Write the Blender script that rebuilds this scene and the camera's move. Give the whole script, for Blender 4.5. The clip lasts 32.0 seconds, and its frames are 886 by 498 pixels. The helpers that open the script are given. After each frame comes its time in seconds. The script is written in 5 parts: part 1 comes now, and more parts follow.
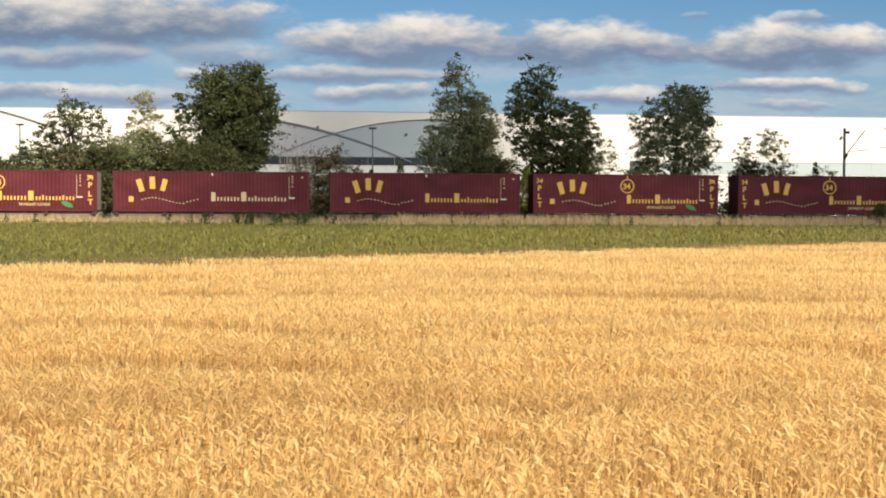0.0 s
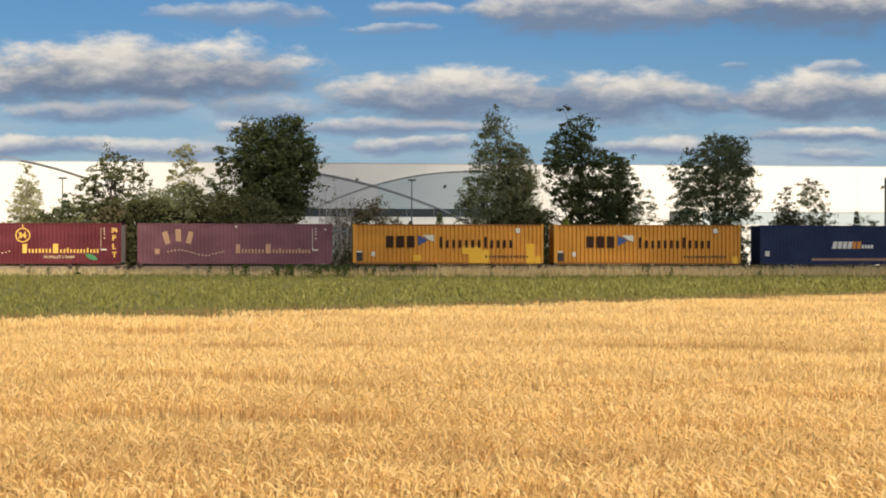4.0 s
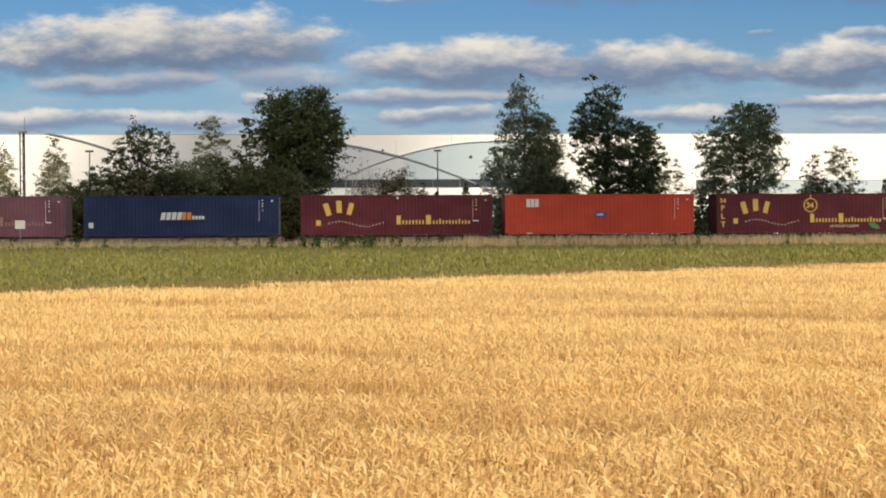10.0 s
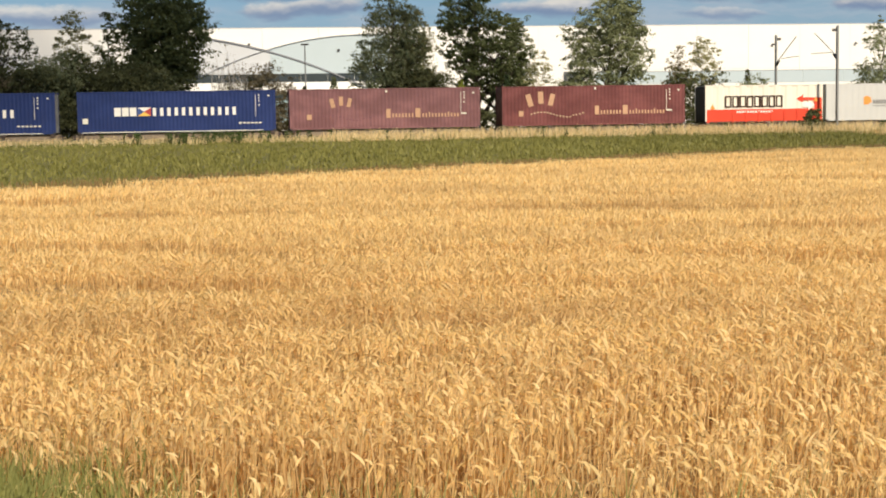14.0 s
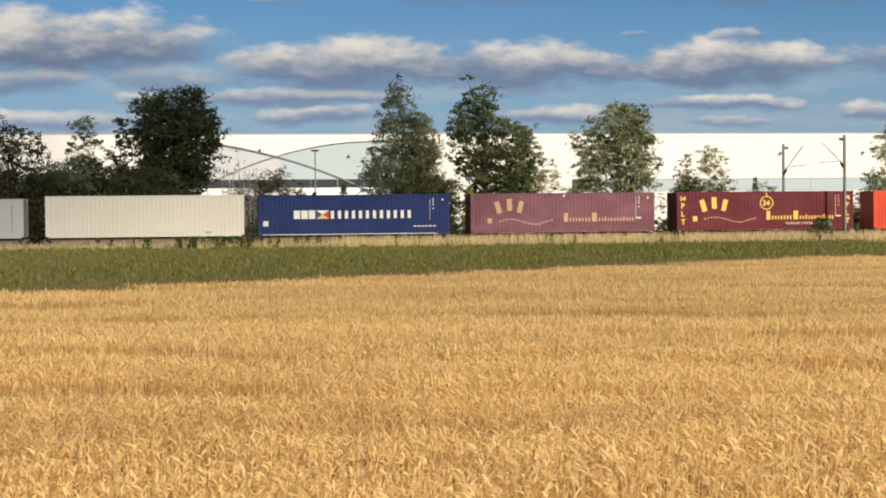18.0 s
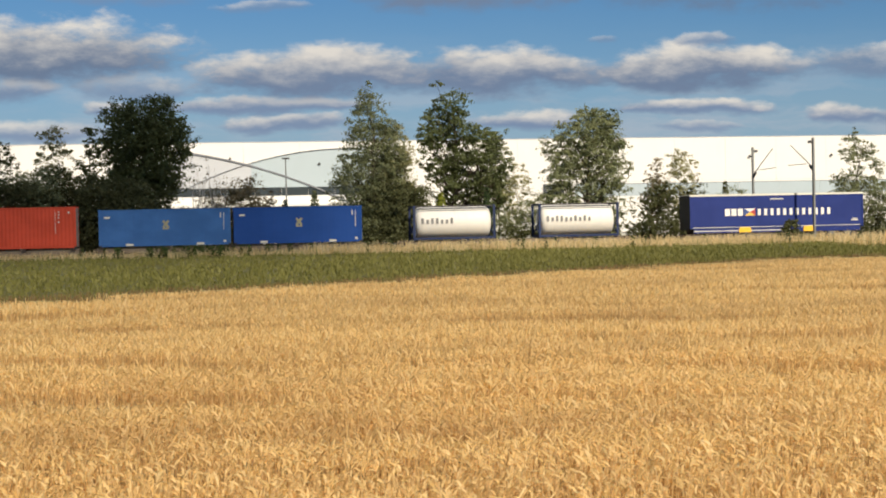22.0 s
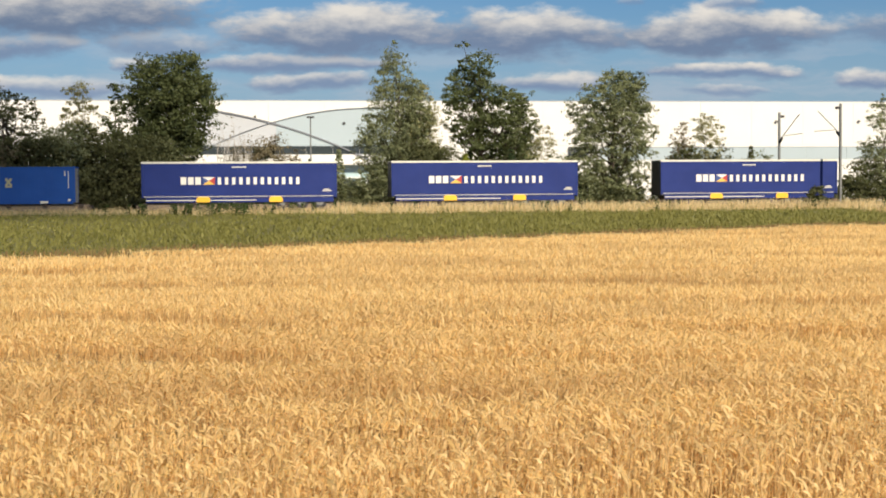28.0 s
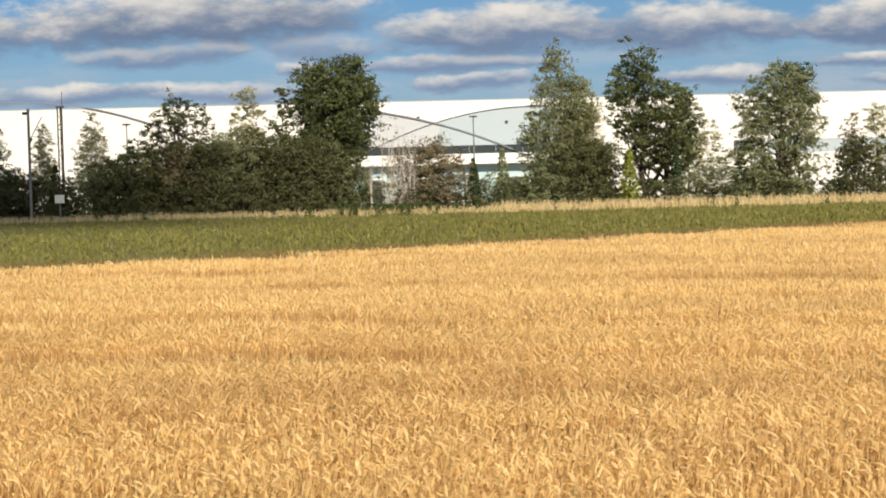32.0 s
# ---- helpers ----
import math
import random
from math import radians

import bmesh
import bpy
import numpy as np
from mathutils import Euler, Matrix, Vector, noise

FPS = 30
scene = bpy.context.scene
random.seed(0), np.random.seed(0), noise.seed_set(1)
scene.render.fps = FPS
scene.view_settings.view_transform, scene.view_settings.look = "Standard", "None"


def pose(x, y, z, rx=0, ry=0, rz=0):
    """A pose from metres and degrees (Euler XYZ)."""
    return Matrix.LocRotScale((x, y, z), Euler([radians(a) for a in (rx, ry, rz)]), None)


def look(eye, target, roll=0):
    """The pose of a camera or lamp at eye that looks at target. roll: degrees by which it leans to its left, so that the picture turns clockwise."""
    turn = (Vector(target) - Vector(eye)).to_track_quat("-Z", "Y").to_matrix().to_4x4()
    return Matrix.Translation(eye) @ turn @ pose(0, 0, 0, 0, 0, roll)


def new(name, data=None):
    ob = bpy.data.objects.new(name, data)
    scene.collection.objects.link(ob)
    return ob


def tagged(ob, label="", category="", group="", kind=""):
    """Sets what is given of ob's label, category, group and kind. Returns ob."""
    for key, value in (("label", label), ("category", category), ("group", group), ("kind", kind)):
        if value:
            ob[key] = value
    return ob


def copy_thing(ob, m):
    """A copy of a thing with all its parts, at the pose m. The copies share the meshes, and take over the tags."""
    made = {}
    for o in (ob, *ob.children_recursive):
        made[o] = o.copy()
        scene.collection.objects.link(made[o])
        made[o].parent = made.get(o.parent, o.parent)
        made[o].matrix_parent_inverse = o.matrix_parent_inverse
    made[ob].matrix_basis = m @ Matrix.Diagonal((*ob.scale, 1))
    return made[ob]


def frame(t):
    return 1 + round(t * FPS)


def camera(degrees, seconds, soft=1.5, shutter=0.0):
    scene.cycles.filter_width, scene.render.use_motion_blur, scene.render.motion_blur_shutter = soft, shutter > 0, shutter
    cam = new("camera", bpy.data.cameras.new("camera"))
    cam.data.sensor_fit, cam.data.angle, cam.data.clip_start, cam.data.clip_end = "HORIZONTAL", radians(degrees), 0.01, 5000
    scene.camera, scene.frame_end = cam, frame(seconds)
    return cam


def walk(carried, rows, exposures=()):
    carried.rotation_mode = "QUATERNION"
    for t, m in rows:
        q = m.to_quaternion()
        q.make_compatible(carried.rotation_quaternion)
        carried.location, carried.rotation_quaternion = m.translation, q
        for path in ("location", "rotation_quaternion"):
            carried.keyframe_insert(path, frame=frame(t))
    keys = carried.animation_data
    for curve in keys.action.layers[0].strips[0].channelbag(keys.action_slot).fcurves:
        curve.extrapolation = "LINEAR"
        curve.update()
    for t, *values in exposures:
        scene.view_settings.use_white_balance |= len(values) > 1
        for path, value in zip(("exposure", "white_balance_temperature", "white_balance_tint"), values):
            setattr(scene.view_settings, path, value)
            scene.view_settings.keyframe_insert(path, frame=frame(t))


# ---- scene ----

# ---------------------------------------------------------------- camera
EYE = 2.2
cam = camera(33.0, 32.0, soft=1.9)
# seconds, tilt, lean, heading of the hand-held camera, which stands in one spot
PATH = (
    (0.0, 88.139, -0.324, 0.011),
    (0.5, 88.876, -0.308, 1.113),
    (1.0, 89.143, -0.477, 1.583),
    (1.5, 89.419, -0.533, 1.807),
    (2.0, 89.752, -0.443, 1.782),
    (2.5, 90.045, -0.287, 1.725),
    (3.0, 89.786, -0.192, 1.588),
    (3.5, 90.152, -0.164, 1.702),
    (5.5, 89.809, 0.319, 0.495),
    (6.0, 89.867, 0.331, 0.897),
    (6.5, 89.924, 0.065, 2.405),
    (7.0, 89.975, 0.008, 2.496),
    (7.5, 89.774, -0.062, 2.906),
    (8.0, 90.098, -0.171, 2.758),
    (8.5, 90.119, -0.006, 2.587),
    (9.0, 89.657, 0.223, 2.485),
    (9.5, 89.251, 0.138, 2.481),
    (10.0, 88.971, 0.283, 2.520),
    (10.5, 88.589, 0.204, 3.065),
    (11.0, 87.446, 0.468, 0.383),
    (11.5, 86.615, 1.121, -0.782),
    (12.0, 87.385, 0.857, -0.574),
    (12.5, 87.178, 0.633, -0.932),
    (13.0, 87.025, 0.368, -1.592),
    (13.5, 85.703, 0.335, -2.777),
    (14.0, 84.874, 0.923, -2.485),
    (14.5, 88.040, 0.029, -2.375),
    (16.5, 88.722, 0.318, -0.994),
    (17.0, 88.668, 0.175, -0.423),
    (17.5, 88.963, 0.199, -1.000),
    (18.0, 88.930, 0.595, -2.145),
    (18.5, 89.147, 0.139, -2.895),
    (19.0, 88.532, -0.191, -2.837),
    (19.5, 87.496, -0.505, -4.189),
    (20.0, 87.743, 0.003, -4.202),
    (20.5, 88.126, 0.529, -2.547),
    (21.0, 88.484, 0.771, -2.394),
    (21.5, 88.704, 0.950, -3.243),
    (22.0, 89.158, 1.219, -3.238),
    (22.5, 89.278, 1.410, -2.493),
    (23.0, 87.219, 1.139, -3.199),
    (23.5, 87.699, -0.401, -1.998),
    (24.0, 87.297, -1.127, 0.296),
    (24.5, 84.652, -0.710, 1.481),
    (25.0, 85.124, -1.066, -4.470),
    (25.5, 84.715, -1.976, -6.612),
    (27.5, 86.766, -0.696, -2.071),
    (28.0, 87.677, 0.378, -2.321),
    (28.5, 88.597, 0.898, -1.054),
    (29.0, 88.604, 0.898, 1.162),
    (29.5, 87.887, 0.797, 1.628),
    (30.0, 88.324, 0.857, 2.951),
    (30.5, 87.899, 0.854, 3.872),
    (31.0, 88.727, 1.219, 4.475),
    (31.5, 88.069, 1.085, 4.425),
    (32.0, 87.702, 1.449, 3.934),
)
EXPOSURES = ((0.0, 0.52, 6700, 10), (3.0, 0.42, 6700, 10), (6.0, 0.38, 6680, 10), (10.0, 0.42, 6650, 10), (13.0, 0.38, 6600, 10), (19.0, 0.28, 6540, 10),
             (23.0, 0.28, 6520, 10), (25.0, 0.30, 6480, 10), (28.0, 0.35, 6450, 10), (32.0, 0.40, 6470, 10))
walk(cam, [(t, pose(0, 0, EYE, rx, ry, rz)) for t, rx, ry, rz in PATH], EXPOSURES)

# ---------------------------------------------------------------- light
SUN_AZ, SUN_EL = 157.0, 34.0     # degrees clockwise from straight ahead; height
sun = new("sun", bpy.data.lights.new("sun", "SUN"))
sun.data.energy, sun.data.angle, sun.data.color = 4.8, radians(0.6), (1.0, 0.88, 0.70)
SUN_DIR = Vector((math.sin(radians(SUN_AZ)) * math.cos(radians(SUN_EL)), math.cos(radians(SUN_AZ)) * math.cos(radians(SUN_EL)), math.sin(radians(SUN_EL))))
sun.matrix_world = look(SUN_DIR * 300, (0, 0, 0))


class Net:
    """Short hand for node trees."""

    def __init__(self, tree):
        self.tree, self.n, self.l = tree, tree.nodes, tree.links
        self.n.clear()

    def node(self, kind, **inputs):
        nd = self.n.new(kind)
        for k, v in inputs.items():
            self.put(nd.inputs[k.replace("_", " ")], v)
        return nd

    def put(self, socket, v):
        if isinstance(v, bpy.types.NodeSocket):
            self.l.new(v, socket)
        else:
            socket.default_value = v

    def math(self, op, a, b=0.0, c=0.0, clamp=False):
        nd = self.n.new("ShaderNodeMath")
        nd.operation, nd.use_clamp = op, clamp
        for i, v in enumerate((a, b, c)):
            self.put(nd.inputs[i], v)
        return nd.outputs[0]

    def ramp01(self, v, lo, hi):
        nd = self.n.new("ShaderNodeMapRange")
        nd.interpolation_type = "SMOOTHSTEP"
        for i, s in enumerate((v, lo, hi, 0.0, 1.0)):
            self.put(nd.inputs[i], s)
        return nd.outputs[0]

    def mix(self, f, a, b, blend="MIX"):
        nd = self.n.new("ShaderNodeMix")
        nd.data_type, nd.blend_type = "RGBA", blend
        self.put(nd.inputs[0], f)
        for i, v in ((6, a), (7, b)):
            self.put(nd.inputs[i], v if isinstance(v, bpy.types.NodeSocket) else (*v, 1.0)[:4])
        return nd.outputs[2]

    def noise(self, vector, scale, detail=4.0, rough=0.55):
        return self.node("ShaderNodeTexNoise", Vector=vector, Scale=scale, Detail=detail, Roughness=rough).outputs[0]


def make_world():
    world = bpy.data.worlds.new("sky")
    scene.world = world
    world.use_nodes = True
    w = Net(world.node_tree)
    sky = w.node("ShaderNodeTexSky")
    sky.sky_type, sky.sun_disc = "NISHITA", False
    sky.sun_elevation, sky.sun_rotation = radians(SUN_EL), radians(SUN_AZ)
    sky.air_density, sky.dust_density, sky.ozone_density = 1.0, 0.6, 1.6
    gen = w.node("ShaderNodeTexCoord").outputs["Generated"]
    sep = w.node("ShaderNodeSeparateXYZ", Vector=gen)
    # the sky dome folded on to a plane ahead: u to the right, v upwards
    ahead = w.math("MAXIMUM", w.math("ABSOLUTE", sep.outputs[1]), 0.12)
    u = w.math("DIVIDE", sep.outputs[0], ahead)
    v = w.math("DIVIDE", sep.outputs[2], ahead)
    flat = w.node("ShaderNodeCombineXYZ", X=u, Y=w.math("MULTIPLY", v, 2.2), Z=0.0).outputs[0]
    # clouds drawn out of shape: their crowns heave, their bases stay nearly level
    heave = w.node("ShaderNodeTexNoise", Vector=flat, Scale=15.0, Detail=6.0, Roughness=0.6)
    bend = w.node("ShaderNodeSeparateXYZ", Vector=heave.outputs[1])
    u = w.math("ADD", u, w.math("MULTIPLY", w.math("SUBTRACT", bend.outputs[0], 0.5), 0.055))
    v = w.math("ADD", v, w.math("MULTIPLY", w.math("SUBTRACT", bend.outputs[1], 0.5), 0.017))
    puff = w.noise(flat, 26.0, 7.0, 0.60)
    fine = w.noise(flat, 80.0, 5.0, 0.6)
    broad = w.noise(flat, 8.0, 4.0, 0.5)
    rag = w.math("ADD", w.math("MULTIPLY", w.math("SUBTRACT", puff, 0.5), 2.2), w.math("MULTIPLY", w.math("SUBTRACT", fine, 0.5), 0.5))
    colour = w.mix(1.0, sky.outputs[0], SKY_TINT, "MULTIPLY")
    # pale haze low down
    haze = w.ramp01(v, 0.16, 0.02)
    colour = w.mix(w.math("MULTIPLY", haze, 0.75), colour, (2.6, 3.5, 4.4))
    # thin broken veil low down
    streak = w.noise(w.node("ShaderNodeCombineXYZ", X=u, Y=w.math("MULTIPLY", v, 6.0), Z=3.0).outputs[0], 9.0, 5.0, 0.6)
    veil = w.math("MULTIPLY", w.ramp01(streak, 0.42, 0.66), w.ramp01(v, 0.135, 0.06))
    colour = w.mix(w.math("MULTIPLY", veil, 0.6), colour, (3.5, 3.9, 4.5))
    for cx, cy, rx, up, down, dark, thick in CLOUDS:
        dx = w.math("DIVIDE", w.math("SUBTRACT", u, cx), rx)
        dv = w.math("SUBTRACT", v, cy)
        h = w.math("ADD", w.math("DIVIDE", w.math("MAXIMUM", dv, 0.0), up), w.math("DIVIDE", w.math("MINIMUM", dv, 0.0), down))
        r2 = w.math("ADD", w.math("POWER", w.math("ABSOLUTE", dx), 2.6), w.math("MULTIPLY", h, h))
        d = w.math("ADD", w.math("SUBTRACT", 1.0, r2), rag)
        mask = w.math("MULTIPLY", w.ramp01(d, -0.15, w.math("SUBTRACT", 0.75, w.math("MULTIPLY", w.math("MINIMUM", h, 0.0), 0.7))), thick)
        # lit crown, grey-blue belly
        lit = w.ramp01(w.math("ADD", h, w.math("MULTIPLY", rag, 0.8)), -0.28, 1.05)
        lit = w.math("MULTIPLY", lit, w.math("ADD", 0.72, w.math("MULTIPLY", broad, 0.5)), clamp=True)
        body = w.mix(lit, tuple(c * dark for c in CLOUD_DARK), CLOUD_LIGHT)
        colour = w.mix(mask, colour, body)
    # broken cloud cover higher up and behind
    cover = w.math("MULTIPLY", w.ramp01(w.noise(gen, 3.2, 5.0, 0.55), 0.42, 0.58), w.ramp01(sep.outputs[2], 0.20, 0.36))
    colour = w.mix(w.math("MULTIPLY", cover, 0.85), colour, (3.5, 3.35, 3.1))
    bg = w.node("ShaderNodeBackground", Color=colour, Strength=0.1)
    out = w.node("ShaderNodeOutputWorld")
    w.l.new(bg.outputs[0], out.inputs[0])


SKY_TINT = (0.25, 0.41, 0.575)
CLOUD_LIGHT, CLOUD_DARK = (6.4, 6.0, 5.4), (1.45, 1.98, 2.95)


def sky_px(x, y):
    return (x - 825.5) / 2647.0, (435.0 - y) / 2647.0


def cloud(x0, x1, top, base, dark=1.0, thick=1.0, belly=0.45):
    """A cloud between two bearings: its flat base, its crown."""
    cx, _ = sky_px((x0 + x1) / 2, 0)
    mid = base + (top - base) * belly
    _, cy = sky_px(0, mid)
    return cx, cy, (x1 - x0) / 2 / 2647.0, (mid - top) / 2647.0, (base - mid) / 2647.0, dark, thick


CLOUDS = [
    cloud(-420, 40, 225, 275, 1.1, 0.8), cloud(-100, 190, 226, 268, 1.1, 0.9), cloud(120, 400, 230, 275, 1.15, 0.8), cloud(350, 430, 198, 228, 1.1, 0.85),
    cloud(480, 860, 192, 236, 1.1, 0.95), cloud(590, 830, 228, 266, 1.1, 0.9), cloud(1030, 1220, 228, 268, 1.1, 0.95), cloud(1270, 1570, 214, 250, 1.1, 0.95),
    cloud(1350, 1520, 255, 280, 1.15, 0.7), cloud(1610, 1820, 228, 262, 1.1, 0.95), cloud(1850, 2300, 215, 262, 1.1, 0.9),
    cloud(-30, 330, 160, 212, 1.05, 0.9), cloud(330, 560, 150, 205, 1.05, 0.7),
    cloud(540, 960, 108, 212, 0.95, 1.0), cloud(880, 1270, 112, 212, 0.95, 1.0), cloud(1215, 1640, 112, 212, 0.92, 1.0), cloud(1560, 2200, 120, 190, 1.0, 0.8),
    cloud(-140, 560, 50, 188, 0.85, 1.0), cloud(-700, -20, 70, 195, 0.9, 1.0),
    cloud(1410, 1520, 96, 128, 1.1, 0.7), cloud(1230, 1290, 94, 112, 1.1, 0.5), cloud(230, 560, -10, 40, 1.1, 0.65), cloud(560, 760, 30, 52, 1.1, 0.5), cloud(620, 760, -8, 24, 1.1, 0.6),
    cloud(770, 1300, -40, 58, 0.95, 1.0), cloud(1150, 1900, -70, 62, 0.85, 1.0), cloud(-500, 200, -160, -60, 0.9, 1.0), cloud(300, 1000, -230, -110, 0.9, 1.0),
]
make_world()


# ---------------------------------------------------------------- materials
def material(name):
    m = bpy.data.materials.new(name)
    m.use_nodes = True
    n = Net(m.node_tree)
    out = n.node("ShaderNodeOutputMaterial")
    bsdf = n.node("ShaderNodeBsdfPrincipled")
    n.l.new(bsdf.outputs[0], out.inputs[0])
    return m, n, bsdf, out


def obj_coord(n):
    return n.node("ShaderNodeTexCoord").outputs["Object"]


def stretched(n, vec, sx, sy, sz):
    return n.node("ShaderNodeMapping", Vector=vec, Scale=(sx, sy, sz)).outputs[0]


def plain(name, col, rough=0.6, metal=0.0, vary=0.25, scale=3.0, bump=0.0):
    """Surface with mottling at two scales."""
    m, n, b, _ = material(name)
    co = obj_coord(n)
    a = n.noise(co, scale, 4)
    f = n.noise(co, scale * 9, 3)
    c = n.mix(a, tuple(x * (1 - vary) for x in col), tuple(min(1, x * (1 + vary)) for x in col))
    c = n.mix(n.math("MULTIPLY", f, 0.3), c, tuple(x * (1 - vary * 1.4) for x in col))
    n.put(b.inputs["Base Color"], c)
    b.inputs["Roughness"].default_value, b.inputs["Metallic"].default_value = rough, metal
    if bump:
        bp = n.node("ShaderNodeBump", Strength=bump, Distance=0.02, Height=f)
        n.l.new(bp.outputs[0], b.inputs["Normal"])
    return m


def paint(name, col, fade=0.15, dirt=0.35, rough=0.45):
    """Old paint on corrugated steel: sun-bleached clouds, streaks running down, road dirt."""
    m, n, b, _ = material(name)
    co = obj_coord(n)
    rnd = n.node("ShaderNodeObjectInfo").outputs["Random"]
    off = n.node("ShaderNodeCombineXYZ", X=n.math("MULTIPLY", rnd, 37.0), Y=0.0, Z=0.0).outputs[0]
    co = n.node("ShaderNodeMapping", Vector=co, Location=off).outputs[0]
    big = n.noise(stretched(n, co, 0.45, 1, 0.7), 1.0, 4)
    streak = n.noise(stretched(n, co, 7.0, 1, 0.35), 1.0, 4, 0.6)
    grain = n.noise(co, 22.0, 3)
    pale = tuple(min(1.0, x * (1 + fade) + 0.02 * fade) for x in col)
    c = n.mix(n.ramp01(big, 0.35, 0.7), col, pale)
    c = n.mix(n.math("MULTIPLY", n.ramp01(streak, 0.55, 0.8), dirt), c, (0.07, 0.05, 0.04))
    c = n.mix(n.math("MULTIPLY", grain, 0.18), c, tuple(x * 0.6 for x in col))
    n.put(b.inputs["Base Color"], c)
    n.put(b.inputs["Roughness"], n.math("ADD", rough, n.math("MULTIPLY", grain, 0.2)))
    b.inputs["Specular IOR Level"].default_value = 0.3
    return m


def leafy(name, dark, light, glow=0.35, rough=0.55):
    """Leaves or blades: each island its own tone, some light through them."""
    m, n, b, out = material(name)
    rnd = n.node("ShaderNodeNewGeometry").outputs["Random Per Island"]
    co = obj_coord(n)
    big = n.noise(co, 0.55, 3)
    c = n.mix(n.math("ADD", n.math("MULTIPLY", rnd, 0.42), n.math("MULTIPLY", n.math("SUBTRACT", big, 0.12), 0.95), clamp=True), dark, light)
    n.put(b.inputs["Base Color"], c)
    b.inputs["Roughness"].default_value = rough
    b.inputs["Specular IOR Level"].default_value = 0.25
    tl = n.node("ShaderNodeBsdfTranslucent", Color=c)
    mx = n.node("ShaderNodeMixShader", Fac=glow)
    n.l.new(b.outputs[0], mx.inputs[1])
    n.l.new(tl.outputs[0], mx.inputs[2])
    n.l.new(mx.outputs[0], out.inputs[0])
    return m


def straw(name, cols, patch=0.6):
    """Ripe stalks: gold to bleached by the stalk, grey-brown in long patches across the field, part weathering, part
    painted shade.
    """
    m, n, b, out = material(name)
    rnd = n.node("ShaderNodeNewGeometry").outputs["Random Per Island"]
    co = obj_coord(n)
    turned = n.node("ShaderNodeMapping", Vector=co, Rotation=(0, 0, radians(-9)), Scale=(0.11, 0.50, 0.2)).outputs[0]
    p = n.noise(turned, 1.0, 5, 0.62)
    fine = n.noise(co, 1.6, 4)
    c = n.mix(rnd, cols[0], cols[1])
    c = n.mix(n.ramp01(rnd, 0.86, 0.97), c, cols[2])
    # patch mask: weathered tone that also paints in the shade of gaps
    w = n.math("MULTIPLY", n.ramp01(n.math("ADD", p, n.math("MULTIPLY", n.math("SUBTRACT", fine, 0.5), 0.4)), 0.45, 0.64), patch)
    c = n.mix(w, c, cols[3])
    n.put(b.inputs["Base Color"], c)
    b.inputs["Roughness"].default_value = 0.5
    tl = n.node("ShaderNodeBsdfTranslucent", Color=n.mix(1.0, c, (1.0, 0.90, 0.68), "MULTIPLY"))
    mx = n.node("ShaderNodeMixShader", Fac=0.52)
    n.l.new(b.outputs[0], mx.inputs[1])
    n.l.new(tl.outputs[0], mx.inputs[2])
    n.l.new(mx.outputs[0], out.inputs[0])
    return m


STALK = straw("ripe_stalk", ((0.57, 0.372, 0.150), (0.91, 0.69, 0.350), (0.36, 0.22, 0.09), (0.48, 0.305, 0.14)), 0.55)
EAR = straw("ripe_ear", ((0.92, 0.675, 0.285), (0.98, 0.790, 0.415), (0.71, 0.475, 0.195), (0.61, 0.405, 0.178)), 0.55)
# lower straw, its brown deepened to paint the shade between the stalks
SHADED_STRAW = plain("shaded_straw", (0.40, 0.26, 0.105), 0.9, 0, 0.4, 2.0, 0.5)
DRY_GRASS = straw("dry_grass", ((0.74, 0.58, 0.30), (0.92, 0.80, 0.50), (0.30, 0.27, 0.11), (0.60, 0.47, 0.24)), 0.5)
CROP = leafy("green_crop_leaves", (0.150, 0.150, 0.040), (0.305, 0.284, 0.080), 0.42)
CROP_DRY = leafy("yellowing_crop_leaves", (0.26, 0.22, 0.06), (0.46, 0.40, 0.13), 0.4)
CROP_STEM = leafy("crop_stem", (0.13, 0.085, 0.036), (0.27, 0.18, 0.075), 0.2)
WEED = leafy("weed_leaves", (0.035, 0.06, 0.015), (0.08, 0.115, 0.03), 0.3)
GRASS = leafy("fresh_grass", (0.13, 0.145, 0.038), (0.30, 0.295, 0.095), 0.35)
LEAF_DARK = leafy("lime_leaves", (0.051, 0.072, 0.027), (0.171, 0.193, 0.076), 0.45)
LEAF_MID = leafy("poplar_leaves", (0.122, 0.149, 0.072), (0.345, 0.362, 0.188), 0.48)
LEAF_PALE = leafy("birch_leaves", (0.186, 0.196, 0.082), (0.508, 0.475, 0.245), 0.45)
LEAF_BUSH = leafy("bush_leaves", (0.052, 0.064, 0.026), (0.158, 0.162, 0.068), 0.42)
LEAF_YELLOW = leafy("young_conifer_needles", (0.130, 0.156, 0.019), (0.325, 0.351, 0.052), 0.4)
LEAF_CONIFER = leafy("conifer_needles", (0.016, 0.034, 0.013), (0.052, 0.078, 0.026), 0.2)
LEAF_BROWN = leafy("twig_leaves", (0.128, 0.108, 0.063), (0.299, 0.247, 0.143), 0.35)
BARK = plain("bark", (0.085, 0.065, 0.05), 0.9, 0, 0.5, 5.0, 0.6)
BARK_PALE = plain("pale_bark", (0.46, 0.42, 0.37), 0.85, 0, 0.5, 5.0, 0.5)
SOIL = plain("soil", (0.16, 0.115, 0.065), 0.95, 0, 0.4, 0.7, 0.6)
BALLAST = plain("ballast_stone", (0.24, 0.21, 0.18), 0.9, 0, 0.5, 14.0, 1.0)
RUST = plain("rusty_steel", (0.16, 0.085, 0.05), 0.75, 0.3, 0.4, 6.0)
